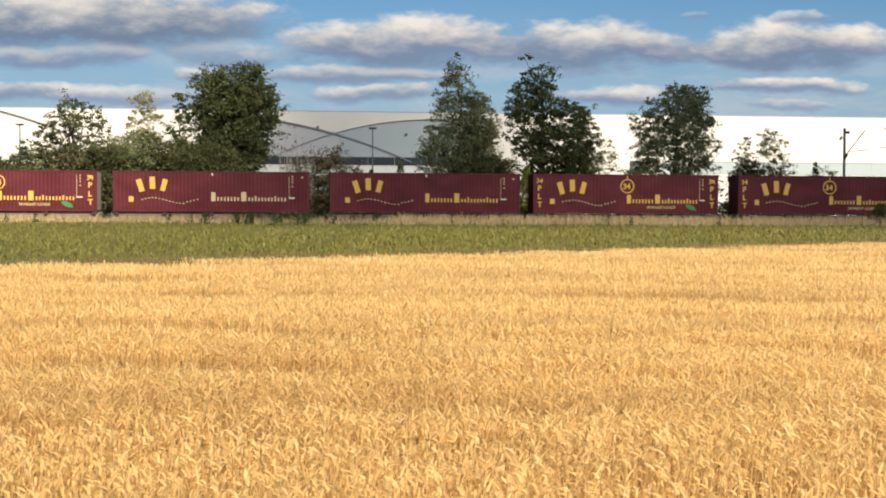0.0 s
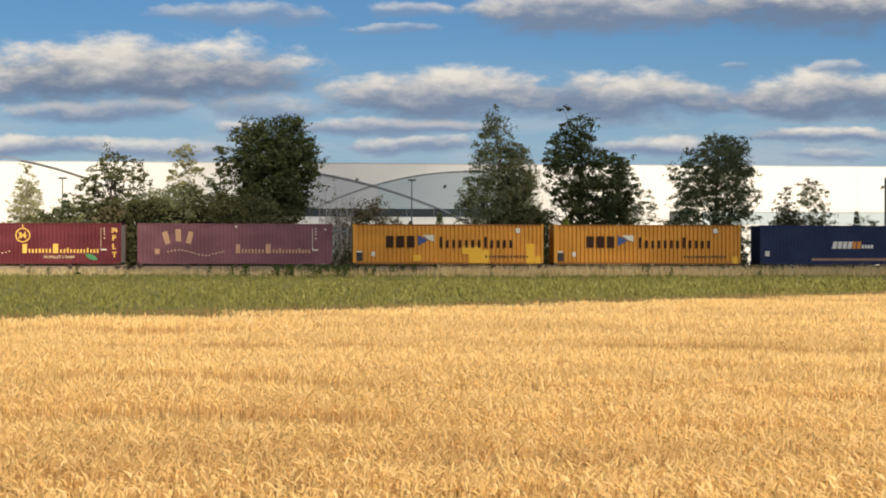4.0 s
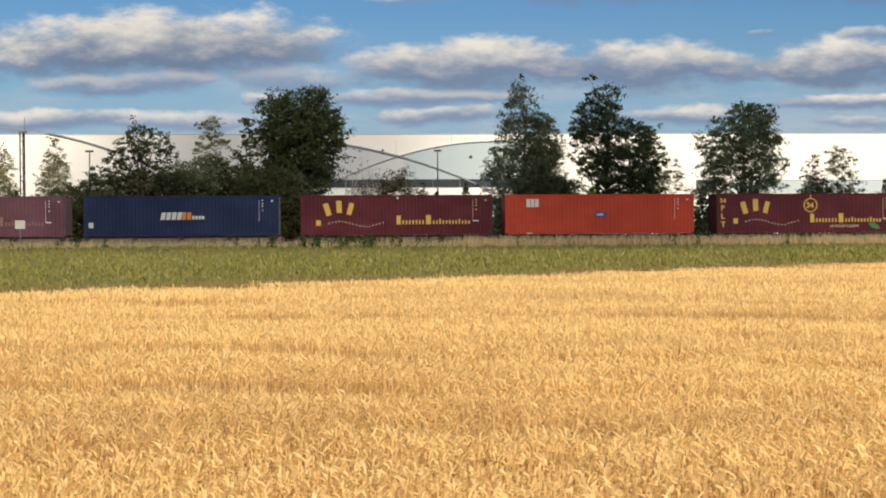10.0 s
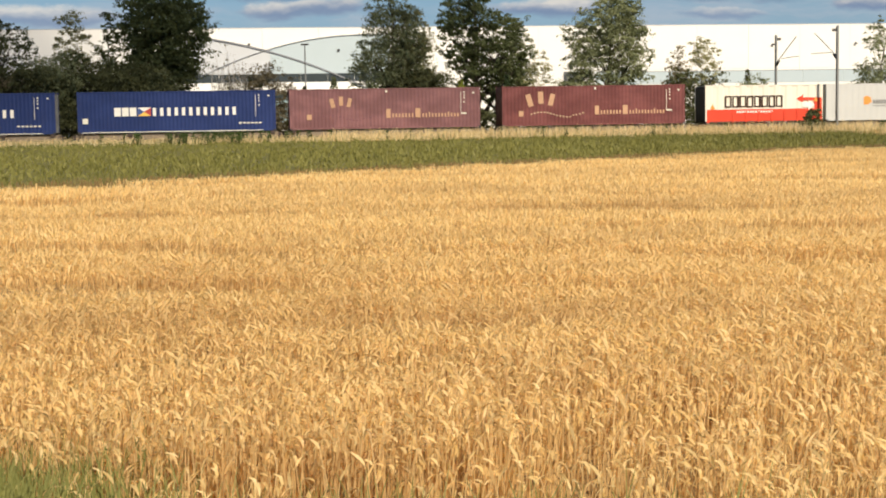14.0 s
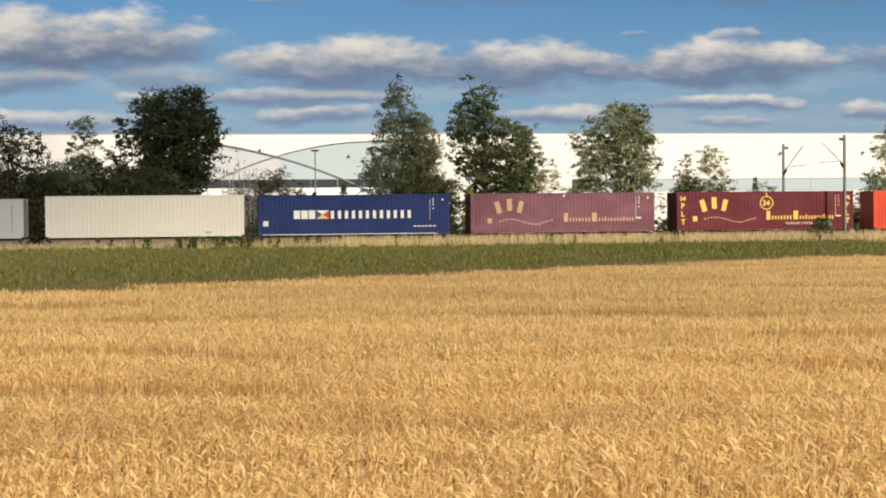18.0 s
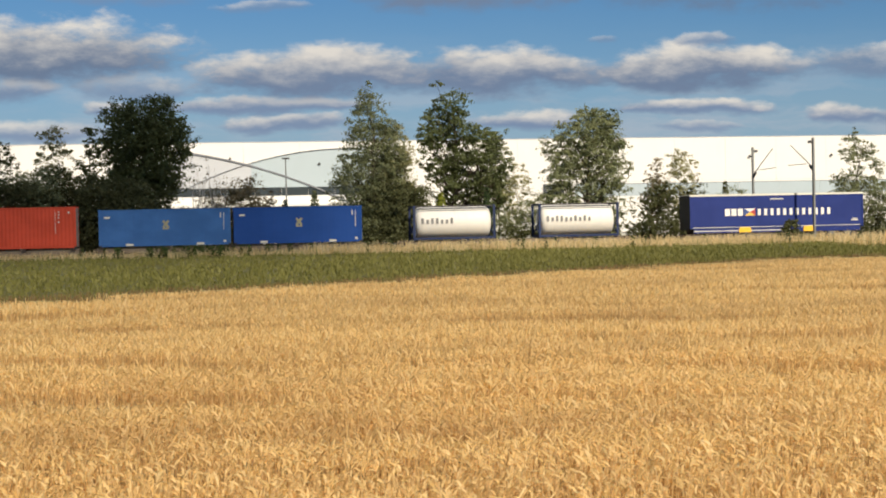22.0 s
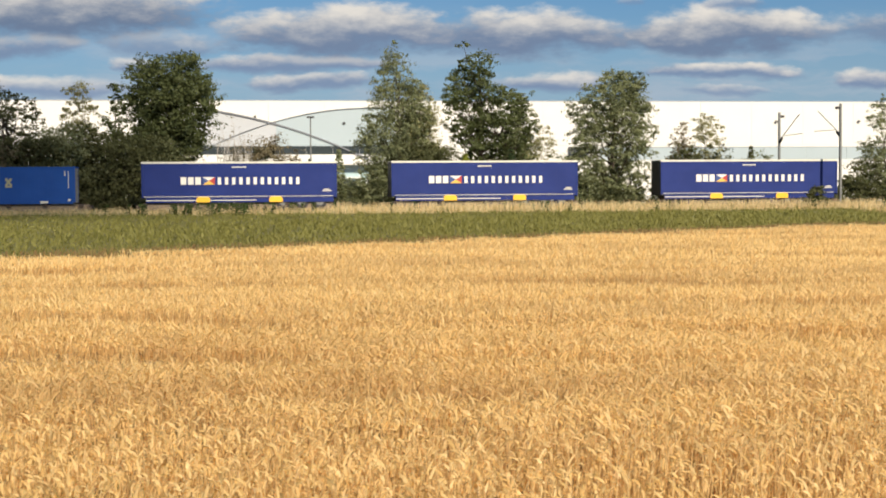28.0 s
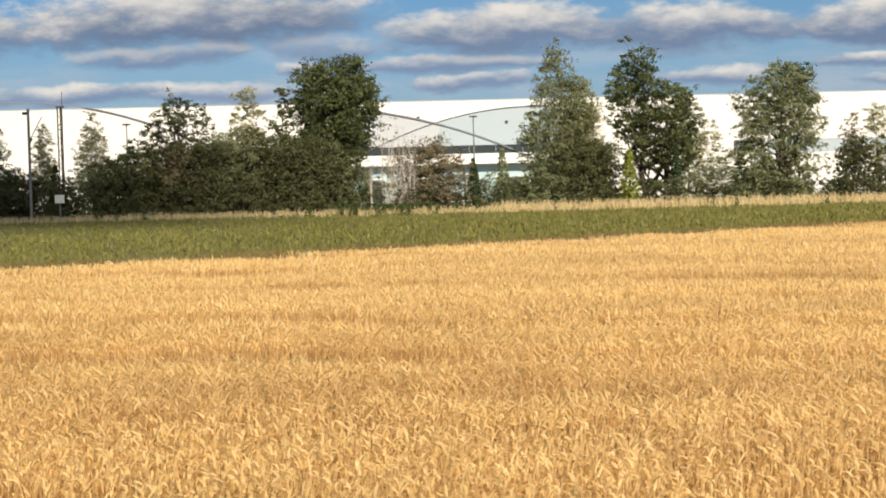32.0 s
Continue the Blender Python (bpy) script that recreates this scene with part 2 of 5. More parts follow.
RAILTOP = plain("rail_steel", (0.36, 0.33, 0.30), 0.35, 0.8, 0.2, 6.0)
CONCRETE = plain("concrete", (0.42, 0.40, 0.37), 0.9, 0, 0.3, 3.0, 0.3)
GALV = plain("galvanised_steel", (0.20, 0.205, 0.20), 0.6, 0.2, 0.3, 6.0)
DARKSTEEL = plain("dark_steel", (0.045, 0.042, 0.042), 0.6, 0.3, 0.4, 5.0)
UNDERFRAME = plain("grimy_underframe", (0.075, 0.055, 0.045), 0.8, 0.1, 0.5, 4.0)
DUSTY = plain("dust_covered_steel", (0.27, 0.21, 0.15), 0.9, 0, 0.45, 1.5)
CLAD_WHITE = plain("white_cladding", (0.74, 0.73, 0.695), 0.55, 0, 0.05, 0.3)
CLAD_GREY = plain("grey_cladding", (0.48, 0.50, 0.525), 0.5, 0, 0.05, 0.3)
CLAD_BLUE = plain("pale_blue_cladding", (0.40, 0.475, 0.51), 0.45, 0, 0.05, 0.3)
CLAD_BASE = plain("aqua_cladding", (0.42, 0.57, 0.60), 0.5, 0, 0.08, 0.4)
TRIM_DARK = plain("dark_roof_trim", (0.20, 0.21, 0.23), 0.5, 0.1, 0.15, 1.0)
GLAZING = plain("dark_glazing", (0.045, 0.055, 0.06), 0.15, 0, 0.3, 0.5)
WHITE = plain("white_lettering", (0.78, 0.77, 0.72), 0.5, 0, 0.08, 4.0)
CREAM = plain("cream_lettering", (0.66, 0.53, 0.33), 0.5, 0, 0.12, 4.0)
GOLD = plain("gold_lettering", (0.80, 0.50, 0.10), 0.5, 0, 0.12, 4.0)
GOLD_FADED = plain("faded_gold_lettering", (0.50, 0.30, 0.18), 0.6, 0, 0.25, 4.0)
GOLD_GHOST = plain("worn_off_lettering", (0.30, 0.17, 0.15), 0.6, 0, 0.3, 4.0)
BLACK = plain("black_lettering", (0.040, 0.016, 0.008), 0.95, 0, 0.3, 4.0)
ORANGE = plain("orange_mark", (0.75, 0.28, 0.05), 0.5, 0, 0.1, 4.0)
LEAFGREEN = plain("green_emblem", (0.07, 0.26, 0.10), 0.5, 0, 0.2, 4.0)
FLAGBLUE = plain("flag_blue", (0.04, 0.08, 0.25), 0.5, 0, 0.1, 4.0)
FLAGRED = plain("flag_red", (0.45, 0.05, 0.04), 0.5, 0, 0.1, 4.0)
YELLOWBOX = plain("yellow_paint", (0.85, 0.48, 0.03), 0.5, 0, 0.1, 4.0)
LIGHTMARK = plain("pale_label", (0.72, 0.70, 0.60), 0.5, 0, 0.1, 4.0)
OCHRE = plain("ochre_emblem", (0.42, 0.40, 0.25), 0.6, 0, 0.2, 4.0)
GREYMARK = plain("grey_lettering", (0.22, 0.22, 0.22), 0.6, 0, 0.2, 4.0)
P_MAROON = paint("maroon_paint", (0.105, 0.014, 0.021), 0.35)
P_MAROON_OLD = paint("dull_maroon_paint", (0.120, 0.034, 0.033), 0.5)
P_PURPLE = paint("bleached_purple_paint", (0.150, 0.062, 0.080), 0.35)
P_PINK = paint("bleached_pink_paint", (0.165, 0.074, 0.078), 0.45)
P_YELLOW = paint("ochre_yellow_paint", (0.62, 0.285, 0.040), 0.2, 0.45)
P_RUSTY = paint("rusty_ochre_paint", (0.30, 0.115, 0.025), 0.3, 0.5)
P_NAVY = paint("navy_paint", (0.012, 0.024, 0.075), 0.3, 0.2)
P_BLUE = paint("royal_blue_paint", (0.010, 0.026, 0.115), 0.2, 0.15)
P_CURTAIN = paint("blue_curtain", (0.007, 0.022, 0.150), 0.15, 0.1)
P_RED = paint("orange_red_paint", (0.56, 0.065, 0.028), 0.2, 0.2)
P_SKYBLUE = paint("bleached_blue_paint", (0.036, 0.130, 0.36), 0.25, 0.1)
P_STRONGBLUE = paint("strong_blue_paint", (0.006, 0.062, 0.29), 0.15, 0.1)
P_GREY = paint("light_grey_paint", (0.50, 0.51, 0.50), 0.05, 0.15)
P_WHITE = paint("off_white_paint", (0.72, 0.685, 0.59), 0.03, 0.10)
P_TANK = paint("tank_white_paint", (0.80, 0.78, 0.72), 0.03, 0.15)
P_SIGNALRED = paint("bright_red_paint", (0.60, 0.05, 0.02), 0.15, 0.15)


# ---------------------------------------------------------------- mesh tools
def box(bm, x0, x1, y0, y1, z0, z1):
    v = [bm.verts.new(p) for p in ((x0, y0, z0), (x1, y0, z0), (x1, y1, z0), (x0, y1, z0), (x0, y0, z1), (x1, y0, z1), (x1, y1, z1), (x0, y1, z1))]
    for f in ((0, 3, 2, 1), (4, 5, 6, 7), (0, 1, 5, 4), (1, 2, 6, 5), (2, 3, 7, 6), (3, 0, 4, 7)):
        bm.faces.new([v[i] for i in f])
    return bm


def slab(bm, outline, y0, y1):
    """An outline in x, z pulled from y0 back to y1."""
    a = [bm.verts.new((x, y0, z)) for x, z in outline]
    b = [bm.verts.new((x, y1, z)) for x, z in outline]
    bm.faces.new(a)
    bm.faces.new(b[::-1])
    k = len(a)
    for i in range(k):
        bm.faces.new((a[i], b[i], b[(i + 1) % k], a[(i + 1) % k]))
    return bm


def rod(bm, a, b, r0, r1=None, sides=6):
    a, b = Vector(a), Vector(b)
    r1 = r0 if r1 is None else r1
    q = (b - a).to_track_quat("Z", "Y")
    ra = [bm.verts.new(a + q @ Vector((math.cos(i * math.tau / sides) * r0, math.sin(i * math.tau / sides) * r0, 0))) for i in range(sides)]
    rb = [bm.verts.new(b + q @ Vector((math.cos(i * math.tau / sides) * r1, math.sin(i * math.tau / sides) * r1, 0))) for i in range(sides)]
    for i in range(sides):
        bm.faces.new((ra[i], ra[(i + 1) % sides], rb[(i + 1) % sides], rb[i]))
    bm.faces.new(ra[::-1])
    bm.faces.new(rb)
    return bm


def mesh_of(bm, name, mat, smooth=False):
    bmesh.ops.recalc_face_normals(bm, faces=bm.faces)
    me = bpy.data.meshes.new(name)
    bm.to_mesh(me)
    bm.free()
    me.materials.append(mat)
    if smooth:
        me.polygons.foreach_set("use_smooth", [True] * len(me.polygons))
    return me


def islands(bm):
    """The loose pieces of a bmesh, each as a bmesh of its own."""
    seen, out = set(), []
    for v in bm.verts:
        if v in seen:
            continue
        piece, todo = [], [v]
        seen.add(v)
        while todo:
            a = todo.pop()
            piece.append(a)
            for e in a.link_edges:
                b = e.other_vert(a)
                if b not in seen:
                    seen.add(b)
                    todo.append(b)
        one = bmesh.new()
        where = {a: one.verts.new(a.co) for a in piece}
        for f in {f for a in piece for f in a.link_faces}:
            one.faces.new([where[a] for a in f.verts])
        out.append(one)
    return out


def part(name, bm, mat, parent, label="", smooth=False):
    if name == "lettering" and isinstance(bm, bmesh.types.BMesh) and parent.parent is None:
        blocks = islands(bm)
        if 2 < len(blocks) < 20:
            first = part("letter_block", blocks[0], mat, parent, label)
            for b in blocks[1:]:
                part("letter_block", b, mat, first)
            return first
    me = bm if isinstance(bm, bpy.types.Mesh) else mesh_of(bm, name, mat, smooth)
    ob = new(name, me)
    ob.parent = parent
    if label:
        tagged(ob, label)
    return ob


def bbox(*dims):
    return box(bmesh.new(), *dims)


def empty(name, m, label, category, group="", kind=""):
    ob = new(name)
    ob.empty_display_size = 0.2
    ob.matrix_basis = m
    return tagged(ob, label, category, group, kind)


def from_arrays(name, verts, quads, mat, smooth=False):
    """Fast mesh from numpy arrays of points and four-cornered faces."""
    me = bpy.data.meshes.new(name)
    k = len(quads)
    me.vertices.add(len(verts))
    me.vertices.foreach_set("co", np.asarray(verts, np.float32).ravel())
    me.loops.add(k * 4)
    me.loops.foreach_set("vertex_index", np.asarray(quads, np.int32).ravel())
    me.polygons.add(k)
    me.polygons.foreach_set("loop_start", np.arange(0, k * 4, 4, dtype=np.int32))
    me.polygons.foreach_set("loop_total", np.full(k, 4, np.int32))
    if smooth:
        me.polygons.foreach_set("use_smooth", np.ones(k, bool))
    me.materials.append(mat)
    me.update(calc_edges=True)
    me.validate()
    return me


RNG = np.random.default_rng(7)


def leaves(name, centres, size, mat, outward=None, flat=0.0):
    """A mesh of small folded leaf clumps at the centres."""
    c = np.asarray(centres, float)
    k = len(c)
    n = RNG.normal(size=(k, 3))
    if outward is not None:
        n = n * 0.62 + outward
    n[:, 2] += flat
    n /= np.linalg.norm(n, axis=1)[:, None] + 1e-9
    a = np.cross(n, RNG.normal(size=(k, 3)))
    a /= np.linalg.norm(a, axis=1)[:, None] + 1e-9
    b = np.cross(n, a)
    s = (size * RNG.uniform(0.55, 1.35, k))[:, None]
    w = s * RNG.uniform(0.32, 0.6, (k, 1))
    v = np.stack([c - a * s, c - b * w + n * s * 0.15, c + a * s, c + b * w + n * s * 0.15], 1).reshape(-1, 3)
    return from_arrays(name, v, np.arange(k * 4).reshape(-1, 4), mat)


# ---------------------------------------------------------------- the railway line: distance along it, distance behind the near face of the train
TH, Y0 = 6.147, 107.59
CT, ST = math.cos(radians(TH)), math.sin(radians(TH))


def at(q, off, z=0.0):
    return Vector((q * CT - off * ST, Y0 + q * ST + off * CT, z))


def lay(q, off, z=0.0, turn=0.0):
    p = at(q, off, z)
    return pose(p.x, p.y, p.z, 0, 0, TH + turn)


def field_edge(x):
    """Far edge of the ripe corn."""
    return np.minimum(40.3 + 0.85 * x, 55.5) + 0.25 * np.sin(x * 0.9) + 0.15 * np.sin(x * 2.3 + 1)


def near_edge(x):
    """Near edge of the ripe corn, a little ragged."""
    return 6.15 + 0.10 * np.sin(x * 2.1) + 0.07 * np.sin(x * 5.3 + 1) + 0.12 * np.sin(x * 0.7 + 2)


# ---------------------------------------------------------------- ground
def make_ground():
    bm = bmesh.new()
    s = 2500
    vs = [bm.verts.new(p) for p in ((-s, -s, 0), (s, -s, 0), (s, s, 0), (-s, s, 0))]
    bm.faces.new(vs)
    ob = new("ground", mesh_of(bm, "ground", SOIL))
    tagged(ob, "flat brown soil with dry stubble", "ground", kind="structure")


make_ground()


def make_track():
    for i, off in enumerate((1.25, 5.4)):
        bm = bmesh.new()
        a = [bm.verts.new(at(q, off + o, z)) for q in (-620, 520) for o, z in ((-2.3, 0.004), (-1.55, 0.11), (1.55, 0.11), (2.3, 0.004))]
        for k in range(3):
            bm.faces.new((a[k], a[k + 4], a[k + 5], a[k + 1]))
        bed = new("track_bed", mesh_of(bm, "track_bed", BALLAST))
        tagged(bed, "grey stone ballast bed of the railway line", "ballast", kind="structure")
        bm = bmesh.new()
        for k in range(int(2 * 80 / 0.65)):
            q = -80 + k * 0.65
            box(bm, q - 0.13, q + 0.13, -1.3, 1.3, 0.02, 0.13)
        sl = part("sleepers", bm, CONCRETE, None)
        sl.matrix_basis = lay(0, off)
        tagged(sl, "concrete sleepers lying in the ballast", "sleepers", kind="stuff")
        for side in (-0.75, 0.75):
            bm = bmesh.new()
            box(bm, -620, 520, -0.07, 0.07, 0.0, 0.02)
            box(bm, -620, 520, -0.012, 0.012, 0.02, 0.11)
            box(bm, -620, 520, -0.036, 0.036, 0.11, 0.15)
            r = part("rail", bm, RUST, None)
            r.matrix_basis = lay(0, off + side, 0.132)
            tagged(r, "rusty steel rail on concrete sleepers", "rail", "rails of the line", "structure")


make_track()


# ---------------------------------------------------------------- warehouse
WALL_OFF = 95.0


def arch(q0, top, k):
    return lambda q: top - k * (q - q0) ** 2


ARCH_L = arch(-60.6, 15.15, 0.0101)
ARCH_M = arch(-21.8, 13.45, 0.0080)
ARCH_R = arch(8.6, 13.1, 0.0113)


def make_warehouse():
    house = empty("warehouse", lay(0, WALL_OFF), "long white warehouse with curved dark roof arches", "warehouse")
    roof = 14.05
    x0, x1 = -125.0, 150.0
    # wall panels, each a sheet of cladding
    step = 7.5
    k = int((x1 - x0) / step)
    for i in range(k):
        a, b = x0 + i * step, x0 + (i + 1) * step - 0.02
        part("wall_panel", bbox(a, b, 0.0, 0.3, 8.0, roof), CLAD_WHITE, house)
        part("wall_panel", bbox(a, b, 0.0, 0.3, 0.0, 7.98), CLAD_WHITE, house)
    part("roof", bbox(x0, x1, 0.3, 80, roof - 0.9, roof - 0.4), CLAD_GREY, house, "flat grey roof sheet")
    part("wall", bbox(x0, x0 + 0.3, 0.3, 80, 0, roof - 0.9), CLAD_WHITE, house)
    part("wall", bbox(x1 - 0.3, x1, 0.3, 80, 0, roof - 0.9), CLAD_WHITE, house)
    part("wall", bbox(x0, x1, 80.004, 80.3, 0, roof - 0.4), CLAD_WHITE, house)
    part("parapet", bbox(x0, x1, -0.05, 0.34, roof + 0.004, roof + 0.09), CLAD_GREY, house, "thin pale metal coping")
    # cladding fields below the arches
    def field(name, q0, q1, f, low, mat, label, y):
        n = 40
        top = [(q0 + (q1 - q0) * i / n, f(q0 + (q1 - q0) * i / n)) for i in range(n + 1)]
        part(name, slab(bmesh.new(), [(q1, low), *top[::-1], (q0, low)][::-1], y, -0.004), mat, house, label)
    field("arch_field", -18.5, 4.4, lambda q: min(ARCH_M(q), 13.0), 8.0, CLAD_GREY, "pale grey cladding under an arch", -0.05)
    field("arch_field", -4.0, 12.0, lambda q: max(8.2, min(ARCH_R(q), 13.1) if q > -4.3 else 9), 8.0, CLAD_BLUE, "pale blue cladding under an arch", -0.09)
    def trim(f, q0, q1, w):
        n = 48
        bm = bmesh.new()
        ps = [(q0 + (q1 - q0) * i / n) for i in range(n + 1)]
        slab(bm, [(q, f(q) + w) for q in ps] + [(q, f(q) - w) for q in ps[::-1]], -0.25, -0.1)
        part("roof_arch", bm, TRIM_DARK, house, "dark steel arch standing proud of the wall")
    trim(ARCH_L, -88.0, -38.0, 0.075)
    trim(ARCH_M, -18.5, 9.5, 0.10)
    trim(ARCH_R, -14.5, 10.5, 0.04)
    # entrance front below the arches: dark strip window, white fascia, aqua base
    for i in range(9):
        a = -18.0 + i * 3.6
        part("strip_window", bbox(a, a + 3.56, -0.06, -0.004, 6.9, 7.96), GLAZING, house, "dark strip window")
        part("base_panel", bbox(a, a + 3.5, -0.06, -0.004, 0.6, 5.4), CLAD_BASE, house, "pale aqua wall panel")
    part("canopy", bbox(-19, 15, -1.6, -0.1, 5.45, 5.75), CLAD_WHITE, house, "white canopy edge")
    for q in (-14.2, -8.8, 4.6, 8.2):
        d = part("loading_door", bbox(q, q + 2.6, -0.16, -0.07, 0.1, 3.4), GLAZING, house, "dark dock door")
        part("frame", bbox(q - 0.18, q - 0.004, -0.3, -0.07, 0.1, 3.6), WHITE, d)
        part("frame", bbox(q + 2.604, q + 2.78, -0.3, -0.07, 0.1, 3.6), WHITE, d)
        part("frame", bbox(q - 0.18, q + 2.78, -0.3, -0.07, 3.604, 3.8), WHITE, d)
    # pale strip along the rest
    a = 40.5
    while a < 146:
        part("strip_panel", bbox(a, a + 5.96, -0.05, -0.004, 6.0, 7.72), CLAD_BLUE, house, "pale blue strip panel")
        part("seam", bbox(a, a + 5.96, -0.07, -0.054, 7.66, 7.74), TRIM_DARK, house)
        a += 6.0
    # louvre
    lv = part("louvre", bbox(36.0, 38.9, -0.1, -0.004, 6.2, 7.8), GLAZING, house, "dark ventilation louvre")
    for i in range(6):
        part("slat", bbox(36.0, 38.9, -0.2, -0.104, 6.3 + i * 0.25, 6.38 + i * 0.25), GALV, lv)
    part("post", bbox(37.4, 37.5, -0.24, -0.204, 6.2, 7.8), WHITE, lv)
    # wall lamps
    for q, z in ((5.1, 11.05), (66, 11.25), (78.25, 11.3), (-6.8, 11.9), (90.8, 11.45), (27.5, 11.2), (-29.5, 11.2)):
        bm = bbox(q - 0.17, q + 0.17, -0.35, -0.12, z - 0.08, z + 0.1)
        box(bm, q - 0.05, q + 0.05, -0.25, -0.1, z + 0.1, z + 0.2)
        part("wall_lamp", bm, DARKSTEEL, house, "small dark floodlight")


make_warehouse()


def make_lamp_posts():
    base = None
    for q, off, h in ((-1.5, 60, 10.25), (-39.9, 60, 10.2), (75.0, 60, 10.4)):
        m = lay(q, off)
        if base is None:
            base = empty("street_lamp", m, "tall grey steel yard lamp with a flat twin head", "street lamp", "yard lamps")
            part("pole", rod(bmesh.new(), (0, 0, 0), (0, 0, 10.1), 0.10, 0.07, 8), GALV, base)
            part("head", bbox(-0.42, 0.42, -0.2, 0.2, 10.1, 10.28), DARKSTEEL, base)
            part("foot", bbox(-0.2, 0.2, -0.2, 0.2, 0, 0.15), CONCRETE, base)
        else:
            copy_thing(base, m)


make_lamp_posts()


# ---------------------------------------------------------------- catenary masts and trackside posts
def make_mast(q, off, h, reach, label):
    mast = empty("catenary_mast", lay(q, off), label, "catenary mast", "masts along the line")
    bm = bmesh.new()
    for s in (-1, 1):
        box(bm, -0.065, 0.065, s * 0.11 - 0.012, s * 0.11 + 0.012, 0, h)
    box(bm, -0.012, 0.012, -0.098, 0.098, 0, h)
    part("post", bm, GALV, mast)
    part("footing", bbox(-0.35, 0.35, -0.35, 0.35, 0, 0.3), CONCRETE, mast)
    part("bracket", bbox(0.0 if reach < 0 else -0.4, 0.4 if reach < 0 else 0.0, -0.06, 0.06, h - 0.42, h - 0.22), DARKSTEEL, mast)
    y = reach
    part("stay", rod(bmesh.new(), (0, 0.12 * np.sign(y), h - 2.2), (0, y, h - 0.35), 0.035), GALV, mast)
    part("cantilever", rod(bmesh.new(), (0, y * 0.25, h - 1.9), (0, y * 1.15, h - 1.85), 0.028), GALV, mast)
    part("insulator", rod(bmesh.new(), (0, 0.12 * np.sign(y), h - 2.4), (0, y * 0.16, h - 2.05), 0.09), DARKSTEEL, mast, "dark ribbed insulator")


make_mast(32.9, 8.0, 8.1, -4.2, "dark steel catenary mast with a raised bracket arm")
make_mast(33.75, -2.0, 8.25, 4.2, "grey steel catenary mast with a raised bracket arm")
make_mast(-36.2, -1.6, 8.5, 4.2, "grey steel catenary mast beside dense bushes")


def make_tower():
    t = empty("lattice_tower", lay(-36.4, 9.5), "slim dark lattice mast with thin antenna rods", "radio mast")
    for sx in (-0.17, 0.17):
        part("leg", rod(bmesh.new(), (sx, 0, 0), (sx, 0, 9.2), 0.05), DARKSTEEL, t)
    part("leg", rod(bmesh.new(), (0, 0.3, 0), (0, 0.3, 9.2), 0.05), DARKSTEEL, t)
    for i in range(18):
        z = 0.2 + i * 0.5
        s = 1 if i % 2 else -1
        part("brace", rod(bmesh.new(), (-0.17 * s, 0, z), (0.17 * s, 0, z + 0.5), 0.022, 0.022, 4), DARKSTEEL, t)
    part("platform", bbox(-0.28, 0.28, -0.1, 0.4, 9.2, 9.32), GALV, t)
    part("antenna", rod(bmesh.new(), (0.2, 0, 9.3), (0.2, 0, 10.4), 0.025), GALV, t)


make_tower()


def make_sign():
    s = empty("trackside_sign", lay(-33.05, -7), "pale square sign on a thin grey post", "sign")
    part("post", rod(bmesh.new(), (0, 0, 0), (0, 0, 2.3), 0.05), GALV, s)
    part("plate", bbox(-0.32, 0.32, -0.10, -0.06, 1.9, 2.45), LIGHTMARK, s, "blank pale plate")


make_sign()


# ---------------------------------------------------------------- trees and bushes
def crown_points(profile, lobes, per, lobe_r, depth=0.8, hollow=0.35):
    """Leaf places: lobes strewn inside an outline of (height, left, right), leaves in the shell of each lobe."""
    zs = np.array([p[0] for p in profile], float)
    ls = np.array([p[1] for p in profile], float)
    rs = np.array([p[2] for p in profile], float)
    cs, ns, centres = [], [], []
    span = zs[-1] - zs[0]
    def candidate():
        while True:
            z = zs[0] + span * RNG.uniform(0, 1)
            l, r = np.interp(z, zs, ls), np.interp(z, zs, rs)
            if RNG.uniform() < (r - l) / (rs - ls).max() + 0.12:
                break
        rad = min(lobe_r * RNG.uniform(0.6, 1.3), max(0.25, (r - l) * 0.5))
        x = RNG.uniform(l + rad * 0.6, max(l + rad * 0.61, r - rad * 0.6))
        w = (r - l) * 0.5
        m = (x - (l + r) / 2) / (w + 1e-6)
        y = RNG.uniform(-1, 1) * w * depth * math.sqrt(max(0.05, 1 - m * m))
        return x, y, min(z, zs[-1] - rad * 0.55), rad
    while len(centres) < lobes:
        best, far = None, -1
        for _ in range(5):
            c = candidate()
            d = min([(c[0] - e[0]) ** 2 + 0.5 * (c[1] - e[1]) ** 2 + (c[2] - e[2]) ** 2 for e in centres] or [9e9])
            if d > far:
                best, far = c, d
        centres.append(best)
    for x, y, z, rad in centres:
        k = int(per * 2.3 * (rad / lobe_r) ** 2) + 4
        # sprays of leaves on the shell of the lobe, a few leaves within
        m = max(5, k // 15)
        d = RNG.normal(size=(m, 3))
        d[:, 2] += 0.2
        d /= np.linalg.norm(d, axis=1)[:, None]
        pick = RNG.integers(0, m, k)
        loose = RNG.normal(size=(k, 3))
        reach = rad * (0.72 + 0.16 * RNG.gamma(2.0, 0.9, m))[pick] * np.where(RNG.uniform(size=k) < 0.2, RNG.uniform(hollow, 1, k), 1.0)
        cs.append(np.array((x, y, z)) + (d[pick] * reach[:, None] + loose * rad * np.array((0.20, 0.20, 0.13))) * np.array((1.0, 1.0, 0.82)))
        ns.append(d[pick] * 0.7 + loose * 0.22 + np.array((0, 0, 0.25)))
    return np.vstack(cs), np.vstack(ns), centres


